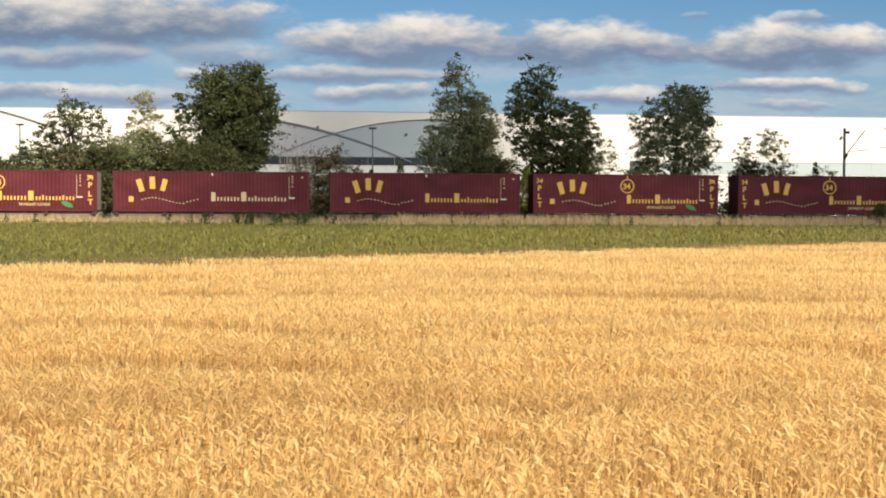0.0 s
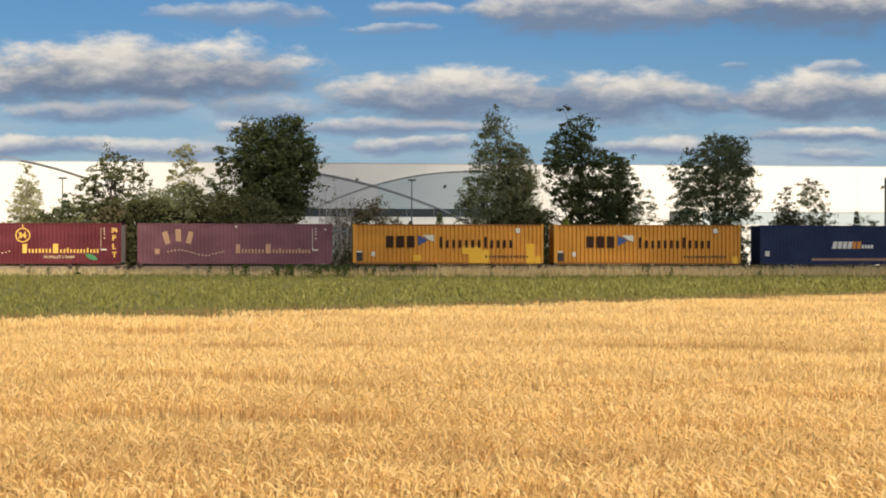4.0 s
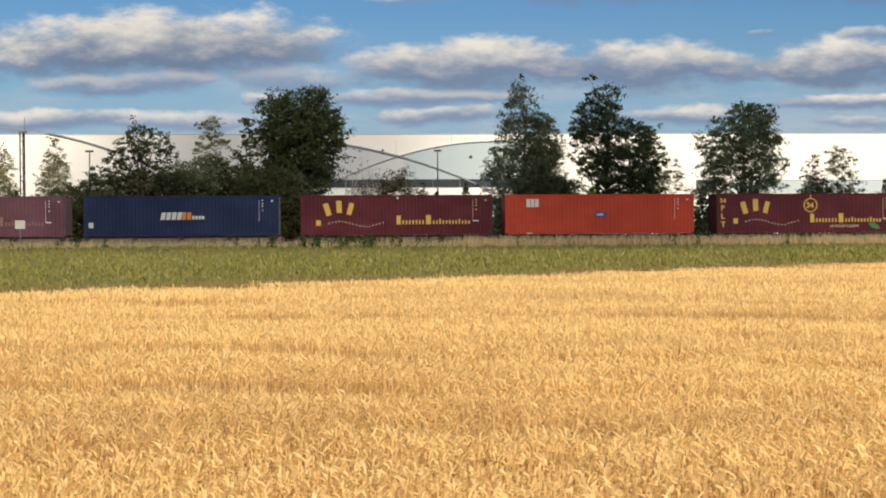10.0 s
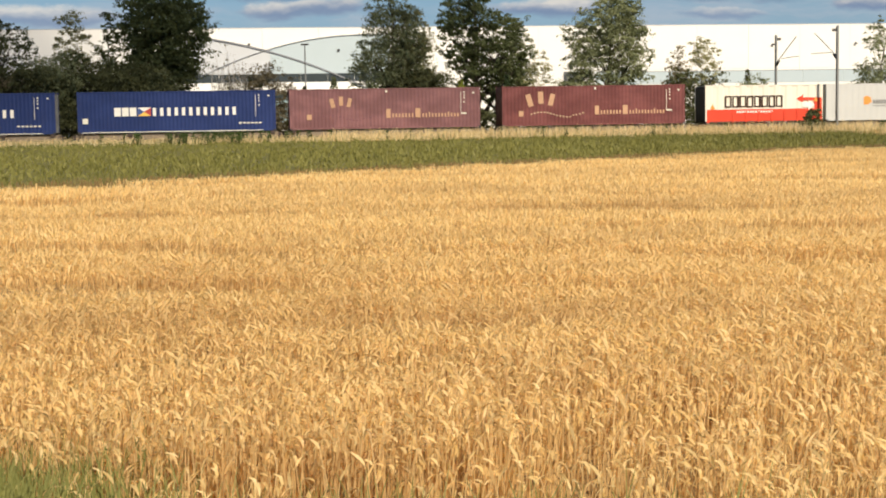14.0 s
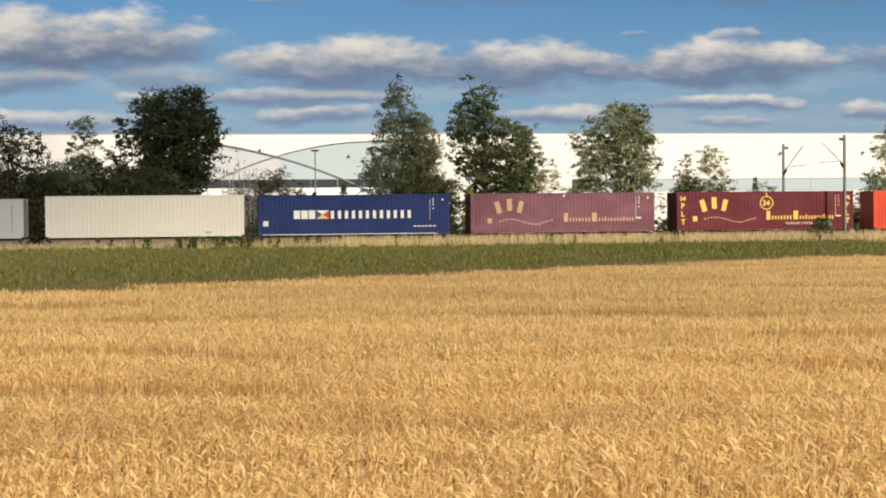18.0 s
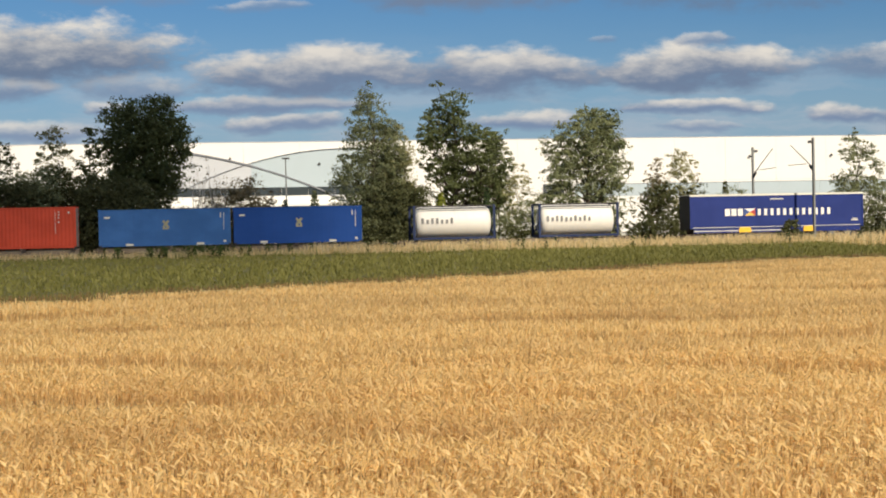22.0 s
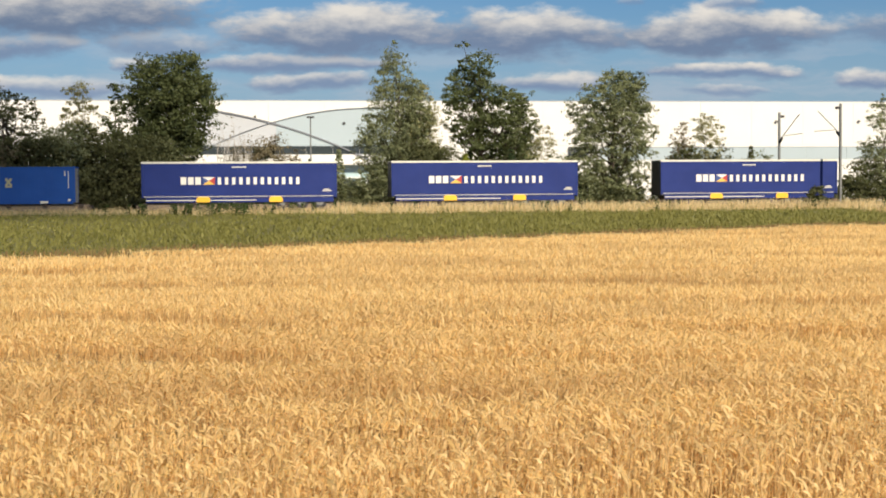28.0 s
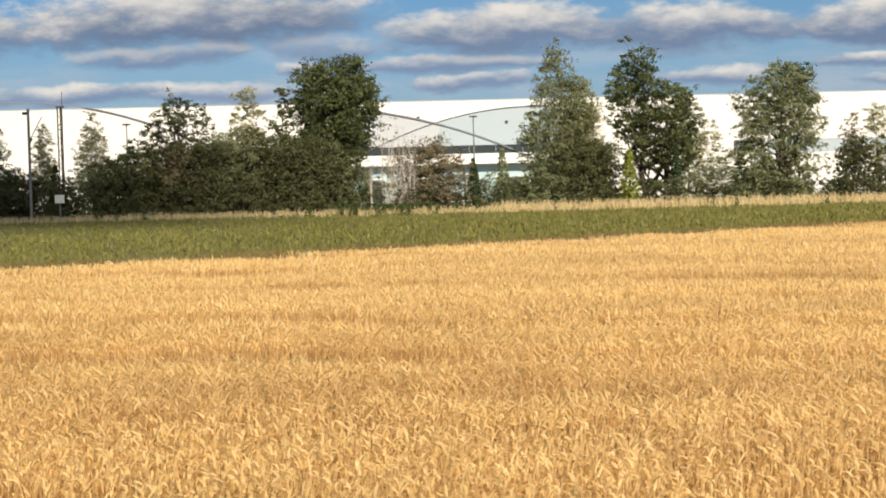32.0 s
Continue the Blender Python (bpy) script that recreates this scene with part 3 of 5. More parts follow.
def branchwork(trunks, centres, height, r, mat, share=0.6):
    """Tapered trunk, forking limbs and twigs that reach the lobes."""
    bm = bmesh.new()
    for tx, ty, top in trunks:
        p = Vector((tx, ty, 0))
        k = 7
        pts = [p]
        for i in range(1, k + 1):
            f = i / k
            pts.append(Vector((tx + RNG.normal() * 0.10 * height / 10, ty + RNG.normal() * 0.1, top * f)))
        for i in range(k):
            rod(bm, pts[i], pts[i + 1], r * (1 - 0.85 * i / k), r * (1 - 0.85 * (i + 1) / k), 7)
        for x, y, z, rad in centres:
            if RNG.uniform() > share:
                continue
            j = min(k - 1, max(1, int(k * min(0.95, (z - 1.2 - 0.35 * abs(x - tx)) / top))))
            a = pts[j]
            b = Vector((x, y, z))
            mid = a.lerp(b, 0.55) + Vector((0, 0, -0.12 * (b - a).length))
            rr = r * (1 - 0.85 * j / k) * 0.5
            rod(bm, a, mid, rr, rr * 0.6, 5)
            rod(bm, mid, b, rr * 0.6, rr * 0.15, 5)
    return bm


def tree(name, q, off, profile, lobes, per, lobe_r, leaf, mat, label, category, bark=None, trunk_r=0.18, trunks=None, group="", depth=0.8, share=0.6, hollow=0.35):
    """profile is in metres along the line, counted from q."""
    top = profile[-1][0]
    pr = [(z, l - q, r - q) for z, l, r in profile]
    t = empty(name, lay(q, off), label, category, group)
    cs, ns, centres = crown_points(pr, lobes, per, lobe_r, depth, hollow)
    tk = trunks or [(0.0, 0.0, top * 0.82)]
    part("trunk", branchwork(tk, centres, top, trunk_r, bark or BARK, share), bark or BARK, t)
    part("crown", leaves("crown", cs, leaf * 0.68, mat, ns, 0.1), mat, t)
    return t


def bush(q, off, w, h, mat, label, leaf=0.17, dens=1.0, category="bush", low=0.0, group="bushes along the line"):
    w *= 1.45
    prof = [(low, q - w * 0.42, q + w * 0.42), (h * 0.35, q - w * 0.5, q + w * 0.5), (h * 0.8, q - w * 0.42, q + w * 0.42), (h, q - w * 0.2, q + w * 0.2)]
    r = max(0.35, min(w, h) * 0.20)
    tree("bush", q, off, prof, max(10, int(1.9 * w * h)), int(62 * dens), r, leaf, mat, label, category, BARK, 0.06, [(-w * 0.15, 0, h * 0.6), (w * 0.15, 0.1, h * 0.55)], group, 0.7, 0.35)


def conifer(q, off, w, h, mat, label):
    """Upright conifer of drooping tiers."""
    t = empty("conifer", lay(q, off), label, "conifer", "conifers along the line")
    part("trunk", rod(bmesh.new(), (0, 0, 0), (0, 0, h * 0.97), 0.09, 0.02, 6), BARK, t)
    cs, ns = [], []
    n = 17
    for i in range(n):
        f = i / n
        z = h * (0.06 + 0.92 * f)
        r = w * 0.5 * (1 - f) ** 0.75 + 0.06
        k = int(110 * (1 - f) + 30)
        a = RNG.uniform(0, math.tau, k)
        rr = r * RNG.uniform(0.45, 1.12, k)
        cs.append(np.stack([np.cos(a) * rr, np.sin(a) * rr, z - rr * 0.35 + RNG.normal(size=k) * 0.07], 1))
        ns.append(np.stack([np.cos(a), np.sin(a), np.full(k, 0.3)], 1))
    part("crown", leaves("crown", np.vstack(cs), 0.13, mat, np.vstack(ns)), mat, t)


def make_trees():
    tree("tree", -15.6, 14, [(2.2, -17.4, -14.6), (5.0, -18.6, -13.4), (7.0, -19.0, -12.1), (9.2, -19.1, -11.5), (10.8, -18.8, -11.9), (12.0, -18.2, -12.6), (12.7, -17.6, -13.4)],
         84, 175, 1.05, 0.21, LEAF_DARK, "broad dense dark green lime tree", "tree", BARK, 0.28)
    tree("tree", -19.6, 13, [(3, -20.6, -18.6), (8.6, -20.4, -18.8), (10.2, -20.0, -19.0), (10.6, -19.8, -19.3)], 22, 90, 0.6, 0.17, LEAF_DARK, "slender dark green tree beside a lime", "tree", BARK, 0.12)
    tree("tree", -27.8, 11, [(3, -30.2, -25.4), (5.5, -31.2, -24.8), (8.2, -30.2, -25.0), (9.4, -29.0, -25.8), (10.0, -28.4, -27.4)], 62, 62, 0.62, 0.18, LEAF_BUSH, "open dark tree with bare forking limbs", "tree", BARK, 0.22, [(0, 0, 8.2), (0.4, 0, 7.0)], share=0.9, hollow=0.2)
    tree("birch", -22.0, 12, [(3, -24.0, -20.6), (6, -24.0, -20.6), (9, -23.9, -20.9), (10.4, -23.6, -21.6)], 36, 85, 0.6, 0.15, LEAF_PALE, "slender pale birch above bushes", "tree", BARK_PALE, 0.10)
    tree("birch", -34.8, 13, [(2.5, -36.6, -33.0), (5, -36.3, -33.2), (7.5, -35.5, -34.0), (9.0, -35.0, -34.4)], 74, 62, 0.55, 0.12, LEAF_PALE, "light airy birch with drooping twigs", "tree", BARK_PALE, 0.10)
    tree("birch", -38.6, 13, [(2.5, -40.0, -37.3), (6, -39.4, -37.6), (8.2, -38.8, -38.2)], 52, 58, 0.5, 0.12, LEAF_PALE, "light airy birch with drooping twigs", "tree", BARK_PALE, 0.09)
    tree("birch", -42.0, 12, [(2, -44.2, -40.4), (5.4, -43.6, -40.6), (7.4, -42.4, -41.4)], 30, 70, 0.6, 0.14, LEAF_MID, "grey-green birch at the end of the hedge", "tree", BARK_PALE, 0.09)
    tree("tree", 2.2, 10, [(1.0, -1.2, 6.2), (5.8, -0.9, 5.1), (8.0, 0.0, 4.9), (10.4, 0.5, 4.0), (12.0, 1.1, 3.0), (13.7, 1.7, 2.2)],
         135, 105, 0.78, 0.155, LEAF_MID, "tall grey-green poplar with a pointed crown", "tree", BARK, 0.24)
    tree("tree", 4.2, 11, [(3, 2.2, 6.0), (7, 2.5, 5.9), (9.3, 3.0, 5.4), (10.4, 3.7, 4.7)], 64, 85, 0.62, 0.16, LEAF_PALE, "pale olive birch beside a poplar", "tree", BARK, 0.12)
    tree("tree", 9.6, 13, [(3.2, 8.4, 13.6), (5.5, 7.4, 13.9), (7.8, 6.6, 14.0), (10.2, 6.3, 12.4), (12, 7.0, 10.6), (13.0, 7.5, 9.4), (13.9, 7.9, 8.5)],
         100, 90, 0.78, 0.20, LEAF_DARK, "tall dark green tree with gaps in its crown", "tree", BARK, 0.26, [(-0.2, 0, 11.5), (1.6, 0.3, 8.5)], share=0.7)
    tree("tree", 12.9, 12.5, [(5.0, 11.4, 14.2), (7.6, 11.6, 14.2), (9.6, 11.6, 13.2)], 22, 55, 0.6, 0.17, LEAF_MID, "side crown of olive leaves", "tree", BARK, 0.10, share=0.8)
    tree("tree", 19.4, 9, [(0.8, 16.7, 22.1), (4, 16.4, 22.3), (7.0, 15.9, 22.8), (9.0, 16.5, 22.6), (10.4, 18.0, 22.0), (11.3, 18.7, 20.2)],
         118, 105, 0.78, 0.18, LEAF_MID, "full olive-green tree leafy down to the ground", "tree", BARK, 0.22)
    tree("tree", 20.9, 10, [(8.4, 19.6, 22.6), (10.2, 20.0, 22.3), (11.2, 20.8, 21.8)], 14, 85, 0.6, 0.18, LEAF_DARK, "dark leafy top behind an olive tree", "tree", BARK, 0.12)
    tree("birch", 14.3, 12, [(2, 12.8, 15.5), (5, 12.9, 15.5), (7.2, 13.9, 14.8)], 26, 45, 0.5, 0.13, LEAF_PALE, "pale thin-leaved shrub before the white wall", "tree", BARK_PALE, 0.07, share=0.9)
    tree("birch", 25.2, 9.5, [(3.2, 24.2, 26.4), (6.4, 24.2, 26.2), (7.2, 24.9, 25.9)], 20, 62, 0.5, 0.14, LEAF_BROWN, "thin brownish birch clump", "tree", BARK, 0.07, share=0.9)
    tree("birch", 27.3, 9.5, [(3.2, 26.2, 28.8), (6.8, 26.2, 28.7), (8.4, 26.6, 27.4)], 30, 48, 0.5, 0.13, LEAF_PALE, "thin pale birch clump", "tree", BARK, 0.07, share=0.9)
    tree("birch", 42.6, 9.5, [(1, 40.6, 45.2), (4.5, 40.6, 45.4), (7.0, 41.2, 45.0), (8.6, 41.5, 43.2), (9.5, 41.8, 42.3)], 60, 85, 0.62, 0.15, LEAF_MID, "grey-green birch group by the white wall", "tree", BARK, 0.12)
    for q, h in ((-11.3, 7.6), (-10.4, 8.1), (-9.6, 7.0)):
        tree("bare_shrub", q, 7.6, [(2, q - 0.9, q + 0.9), (h * 0.7, q - 1.0, q + 1.0), (h, q - 0.4, q + 0.4)], 16, 7, 0.5, 0.10, LEAF_BROWN, "bare grey-brown shrub of thin twigs", "shrub", BARK_PALE, 0.07, [(0, 0, h * 0.9), (0.3, 0, h * 0.8), (-0.4, 0, h * 0.75)], "bare shrubs", share=1.0)
    tree("birch", -12.6, 6.4, [(3.4, -13.4, -11.9), (5.0, -13.0, -12.2)], 6, 10, 0.3, 0.10, LEAF_BROWN, "dead pale birch stem", "tree", BARK_PALE, 0.12, share=1.0)
    # the hedge, bush by bush
    dark = "dense dark green bush behind the railway"
    olive = "olive-green bush behind the railway"
    spec = [(-45.5, 3.4, 5.4, 0), (-43.0, 3.0, 4.2, 0), (-40.8, 2.8, 4.6, 0), (-38.4, 2.8, 4.0, 0), (-36.0, 3.0, 3.6, 0), (-33.8, 3.0, 4.6, 1), (-31.6, 3.0, 5.4, 0), (-29.6, 3.2, 4.4, 0), (-27.0, 3.4, 5.2, 2),
            (-24.6, 3.6, 6.4, 0), (-22.6, 3.2, 7.0, 1), (-20.2, 3.4, 6.2, 0), (-18.0, 3.4, 6.2, 0), (-16.2, 3.0, 6.4, 0), (-14.2, 2.8, 4.2, 1), (-12.2, 2.2, 3.2, 1), (-9.6, 2.8, 5.4, 2), (-7.6, 3.0, 6.2, 2), (-5.8, 2.2, 5.0, 2),
            (-3.6, 2.2, 3.2, 1), (-1.4, 2.2, 2.8, 1), (0.6, 2.8, 3.6, 1), (3.2, 3.4, 5.9, 0), (5.2, 3.0, 5.6, 0), (8.2, 2.4, 2.6, 0), (10.4, 2.4, 2.4, 1), (13.0, 2.8, 3.4, 1), (15.4, 2.6, 4.6, 1), (17.4, 2.8, 3.2, 1), (20.0, 3.2, 3.0, 1),
            (23.6, 2.0, 3.6, 0), (25.6, 2.8, 5.2, 0), (28.0, 2.6, 5.0, 0), (29.8, 2.4, 4.4, 1), (31.6, 2.0, 4.9, 1), (34.0, 2.6, 3.0, 1), (36.6, 2.8, 2.6, 1), (39.0, 2.6, 3.2, 0), (41.0, 2.8, 4.2, 0), (44.4, 3.0, 3.8, 0), (47.6, 2.8, 3.8, 1), (49.8, 2.8, 5.0, 1), (52.4, 3.2, 4.2, 1), (55.6, 3.4, 4.6, 0), (59, 3.4, 4.0, 1), (62.6, 3.4, 4.6, 0)]
    for i, (q, w, h, kind) in enumerate(spec):
        bush(q, 8.2 + (i % 3) * 0.5, w, h, (LEAF_BUSH, LEAF_MID, LEAF_BROWN)[kind], (dark, olive, "brownish twiggy bush behind the railway")[kind], 0.15 if kind else 0.17)
    for i, (q, w, h) in enumerate(((-44, 3.0, 5.0), (-40.5, 3.0, 4.4), (-32.6, 3.0, 5.2), (-30.4, 3.0, 6.0), (-28.2, 3.0, 6.0), (-26.0, 3.0, 6.2), (-23.8, 3.2, 6.8), (-21.4, 3.2, 7.2), (-19.0, 3.2, 6.6), (-16.8, 3.0, 6.0), (-14.0, 2.4, 5.0), (-8.4, 2.6, 5.2), (1.6, 3.0, 5.2), (4.6, 3.0, 5.4))):
        bush(q, 10.6, w, h, LEAF_BUSH if i % 3 else LEAF_MID, dark if i % 3 else olive, 0.20, 0.85)
    for i in range(44):
        q = -48 + i * 2.55 + RNG.uniform(-0.6, 0.6)
        bush(q, 7.2 + RNG.uniform(-0.3, 0.5), 2.4, (2.6 if q < -14 else 1.9) + RNG.uniform(0, 0.9), LEAF_BUSH, "low dark undergrowth behind the railway", 0.14, 0.8)
    conifer(-4.7, 8, 1.3, 4.7, LEAF_CONIFER, "small dark conifer before the warehouse")
    conifer(-2.4, 9, 1.5, 5.6, LEAF_MID, "slim olive conifer before the warehouse")
    conifer(7.2, 7, 2.1, 5.1, LEAF_YELLOW, "bright yellow-green young conifer")
    conifer(11.2, 9, 1.4, 5.6, LEAF_CONIFER, "narrow dark conifer before the white wall")
    conifer(16.2, 8.5, 1.8, 5.2, LEAF_CONIFER, "dark conifer beside an olive tree")
    conifer(30.9, 9, 1.3, 5.7, LEAF_BUSH, "small dark conifer by the white wall")
    conifer(-31.2, 10, 2.4, 7.0, LEAF_CONIFER, "dark spreading conifer in the hedge")
    conifer(-37.0, 10, 1.6, 5.0, LEAF_CONIFER, "narrow dark conifer by the radio mast")
    bush(31.0, -4.2, 1.5, 2.0, LEAF_BUSH, "round dark green bush before the railway", 0.15, 2.6)


make_trees()


# ---------------------------------------------------------------- fields
def keep(x, y):
    """Within the wedge that the field of corn shows, with a margin."""
    return (np.abs(x - 0.03 * y) < 0.47 * y + 0.8)


def scatter(n, x0, x1, y0, y1):
    return RNG.uniform(x0, x1, n), RNG.uniform(y0, y1, n)


def waves(x, y):
    """The stand rises in uneven steps across the field: how far it is sunk, 0 to 1, and how thin it stands at the foot of a step."""
    d = y + 0.16 * x + 0.7 * np.sin(0.33 * x + 0.4 * y) + 0.35 * np.sin(1.1 * x + 2.0) + 0.14 * np.sin(3.1 * x + y)
    big = (d / 4.1 + 0.25 * np.sin(0.31 * d)) % 1.0
    small = (d / 1.37 + 0.3 * np.sin(0.9 * x)) % 1.0
    breaks = np.clip(0.60 + 0.8 * np.sin(0.42 * x + 1.7 * np.sin(0.6 * y) + y) * np.sin(0.17 * x - 0.3 * y + 1.0), 0.15, 1)
    short = np.clip(0.35 + 0.9 * np.sin(0.9 * x + 2.1 * np.sin(0.8 * y)), 0, 1)
    pits = np.clip(np.sin(3.3 * x + 1.6 * np.sin(2.3 * y)) * np.sin(2.9 * y + 1.4 * np.sin(1.9 * x)) - 0.55, 0, 1) / 0.45
    thin = np.maximum(np.clip((big - 0.82) / 0.08, 0, 1) * breaks, np.clip((small - 0.7) / 0.1, 0, 1) * short * 0.6)
    return np.clip(0.75 * big ** 1.5 * breaks + 0.25 * small * short + 0.4 * pits, 0, 1), thin


def corn(name, per_m2, y0, y1, round_ears, thick, droop, label):
    """Ripe stalks with nodding ears between two distances."""
    half = 0.47 * y1 + 2
    n = int(per_m2 * 2 * half * (y1 - y0))
    x, y = scatter(n, -half, half, y0, y1)
    ok = keep(x, y) & (y < field_edge(x)) & (y > near_edge(x) + RNG.gamma(2.0, 0.05, n) - 0.05)
    if y0 < 8:
        bare = np.exp(-((x + 1.62) / 0.4) ** 2 - ((y - 6.5) / 0.7) ** 2)
        ok &= RNG.uniform(size=n) > 0.62 * bare
    x, y = x[ok], y[ok]
    wv, thin = waves(x, y)
    ok = RNG.uniform(size=len(x)) > 0.8 * thin
    x, y, wv = x[ok], y[ok], wv[ok]
    k = len(x)
    h = 0.79 + RNG.normal(size=k) * 0.03 - (0.15 if y0 < 8 else 0.20) * wv - (0.22 * RNG.uniform(size=k) ** 2 if round_ears else 0)
    lean = RNG.normal(size=k) * 0.075 + 0.03
    lean_y = RNG.normal(size=k) * 0.06
    nod = np.clip(RNG.gamma(5.0, 0.36, k), 0.2, 2.75) * droop        # how far the ear hangs over
    az = RNG.normal(size=k) * 0.9 + np.where(RNG.uniform(size=k) < 0.68, -0.3, math.pi - 0.3)
    cx, cy = np.cos(az), np.sin(az)
    # centre line: foot, stem, neck, thin bent piece, ear in three steps
    foot = np.stack([x, y, np.full(k, 0.04 if round_ears else 0.25)], 1)
    neck = np.stack([x + lean * h, y + lean_y * h, h - 0.12], 1)
    stem = [foot, foot * 0.4 + neck * 0.6 + np.stack([lean * 0.05, lean_y * 0.05, np.zeros(k)], 1), neck]
    p, ear = neck, []
    L = RNG.uniform(0.065, 0.10, k) * (1.0 if round_ears else 1.15)
    for d, bend in ((0.05, 0.25), (0.0, 0.7), (0.0, 1.05), (0.0, 1.3)):
        a = nod * bend
        st = (d if d else L / 3) * np.ones(k)
        p = p + np.stack([np.sin(a) * cx, np.sin(a) * cy, np.cos(a)], 1) * st[:, None]
        ear.append(p)
    tw = RNG.uniform(0, math.tau, k)
    blocks = []

    def strip(line, widths, sides):
        V = []
        for c, w in zip(line, widths):
            for s in range(sides):
                ang = (tw - math.pi) * (0.14 if y0 < 12 else 0.24) + s * math.pi if sides == 2 else tw + s * math.tau / sides
                V.append(c + np.stack([np.cos(ang), np.sin(ang), 0.3 * np.cos(ang)], 1) * (w * thick))
        V = np.stack(V, 1)
        Q = [(r * sides + s, r * sides + (s + 1) % sides, (r + 1) * sides + (s + 1) % sides, (r + 1) * sides + s) for r in range(len(line) - 1) for s in range(sides if sides > 2 else 1)]
        blocks.append((V.reshape(-1, 3), (np.arange(k)[:, None, None] * V.shape[1] + np.array(Q)[None]).reshape(-1, 4)))

    def emit(what, mat):
        verts, quads, base = [], [], 0
        for v, q in blocks:
            verts.append(v)
            quads.append(q + base)
            base += len(v)
        blocks.clear()
        ob = new(what, from_arrays(what, np.vstack(verts), np.vstack(quads), mat, True))
        tagged(ob, label if what == name else "bearded ears nodding on the ripe grain", "grain field", kind="stuff")

    def blade(b0, b1, b2, w):
        sd = np.cross(b2 - b0, (0.3, 0.2, 1.0))
        sd *= w / (np.linalg.norm(sd, axis=1)[:, None] + 1e-9)
        LV = np.stack([b0 - sd, b0 + sd, b1 - sd, b1 + sd, b2 - sd * 0.2, b2 + sd * 0.2], 1).reshape(-1, 3)
        blocks.append((LV, (np.arange(len(b0))[:, None, None] * 6 + np.array([(0, 1, 3, 2), (2, 3, 5, 4)])[None]).reshape(-1, 4)))

    if not round_ears and y0 > 15:
        strip([foot, ear[0]], (0.0030, 0.0032), 2)
        emit(name, STALK)
        strip([ear[0], ear[1], ear[3]] if y0 < 20 else [ear[0], ear[3]], (0.0030, 0.0062, 0.0026) if y0 < 20 else (0.0046, 0.0040), 2)
        emit("grain_ears", EAR)
        return
    strip(stem + ear[:1] if round_ears else [foot, ear[0]], (0.0031, 0.0029, 0.0026, 0.0022) if round_ears else (0.0030, 0.0026), 2)
    if round_ears:
        # withered blades on some stalks
        j = np.where(RNG.uniform(size=k) < 0.4)[0]
        b0 = stem[1][j]
        d = RNG.normal(size=(len(j), 3)) * np.array((0.10, 0.10, 0.03))
        blade(b0, b0 + d * 0.6 + np.array((0, 0, 0.10)), b0 + d * 1.3 + np.array((0, 0, 0.04)), 0.004 * thick)
    emit(name, STALK)
    strip(ear, (0.0030, 0.0076, 0.0070, 0.0022) if round_ears else (0.0028, 0.0062, 0.0060, 0.0020), 2)
    # awns, combed along the ear and beyond its tip
    for i in range(2 if round_ears else 1):
        way = (ear[3] - ear[1]) / (np.linalg.norm(ear[3] - ear[1], axis=1)[:, None] + 1e-9)
        side = RNG.normal(size=(k, 3)) * 0.016
        b0 = ear[1] + side * 0.3
        b1 = ear[3] + side
        b2 = ear[3] + way * RNG.uniform(0.025, 0.06, (k, 1)) + side * 1.6 + np.array((0, 0, -0.01))
        blade(b0, b1, b2, 0.0016 if round_ears else 0.0020)
    emit("grain_ears", EAR)


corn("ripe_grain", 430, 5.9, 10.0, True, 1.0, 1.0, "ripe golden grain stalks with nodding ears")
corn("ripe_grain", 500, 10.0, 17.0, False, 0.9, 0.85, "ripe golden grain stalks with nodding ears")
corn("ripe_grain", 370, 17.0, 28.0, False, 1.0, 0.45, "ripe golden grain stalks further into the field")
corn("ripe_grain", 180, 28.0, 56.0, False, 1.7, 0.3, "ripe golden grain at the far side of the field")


def sheet(name, inside, x0, x1, y0, y1, step, height, mat, label, category):
    """A lumpy layer of tangled lower growth."""
    nx, ny = int((x1 - x0) / step), int((y1 - y0) / step)
    gx, gy = np.meshgrid(np.linspace(x0, x1, nx + 1), np.linspace(y0, y1, ny + 1))
    z = height + RNG.normal(size=gx.shape) * 0.035
    v = np.stack([gx, gy, z], -1).reshape(-1, 3)
    i, j = np.meshgrid(np.arange(nx), np.arange(ny))
    a = (j * (nx + 1) + i).ravel()
    q = np.stack([a, a + 1, a + nx + 2, a + nx + 1], 1)
    c = v[q].mean(1)
    q = q[inside(c[:, 0], c[:, 1])]
    ob = new(name, from_arrays(name, v, q, mat, True))
    tagged(ob, label, category, kind="stuff")


# sheets of lower straw whose dark colour stands in for shade in the gaps
sheet("straw_layer", lambda x, y: (y < field_edge(x) - 0.5) & (np.abs(x) < 0.6 * y + 4), -36, 36, 10.5, 56, 0.3, 0.48, SHADED_STRAW, "lower straw of the ripe grain, coloured dark as shaded gaps", "straw")


sheet("straw_layer", lambda x, y: (y > near_edge(x) + 0.25) & (np.abs(x) < 0.6 * y + 2), -8, 8, 6, 10.6, 0.12, 0.22, SHADED_STRAW, "lower straw at the near side of the field, coloured dark as shaded gaps", "straw")


def grass_line(x):
    """Near edge of the dry verge."""
    return 98.0 + 0.1077 * x


def in_crop(x, y):
    return (y > field_edge(x) + 0.15) & (y < grass_line(x)) & (x < 22.4 + 0.2 * (y - 53))


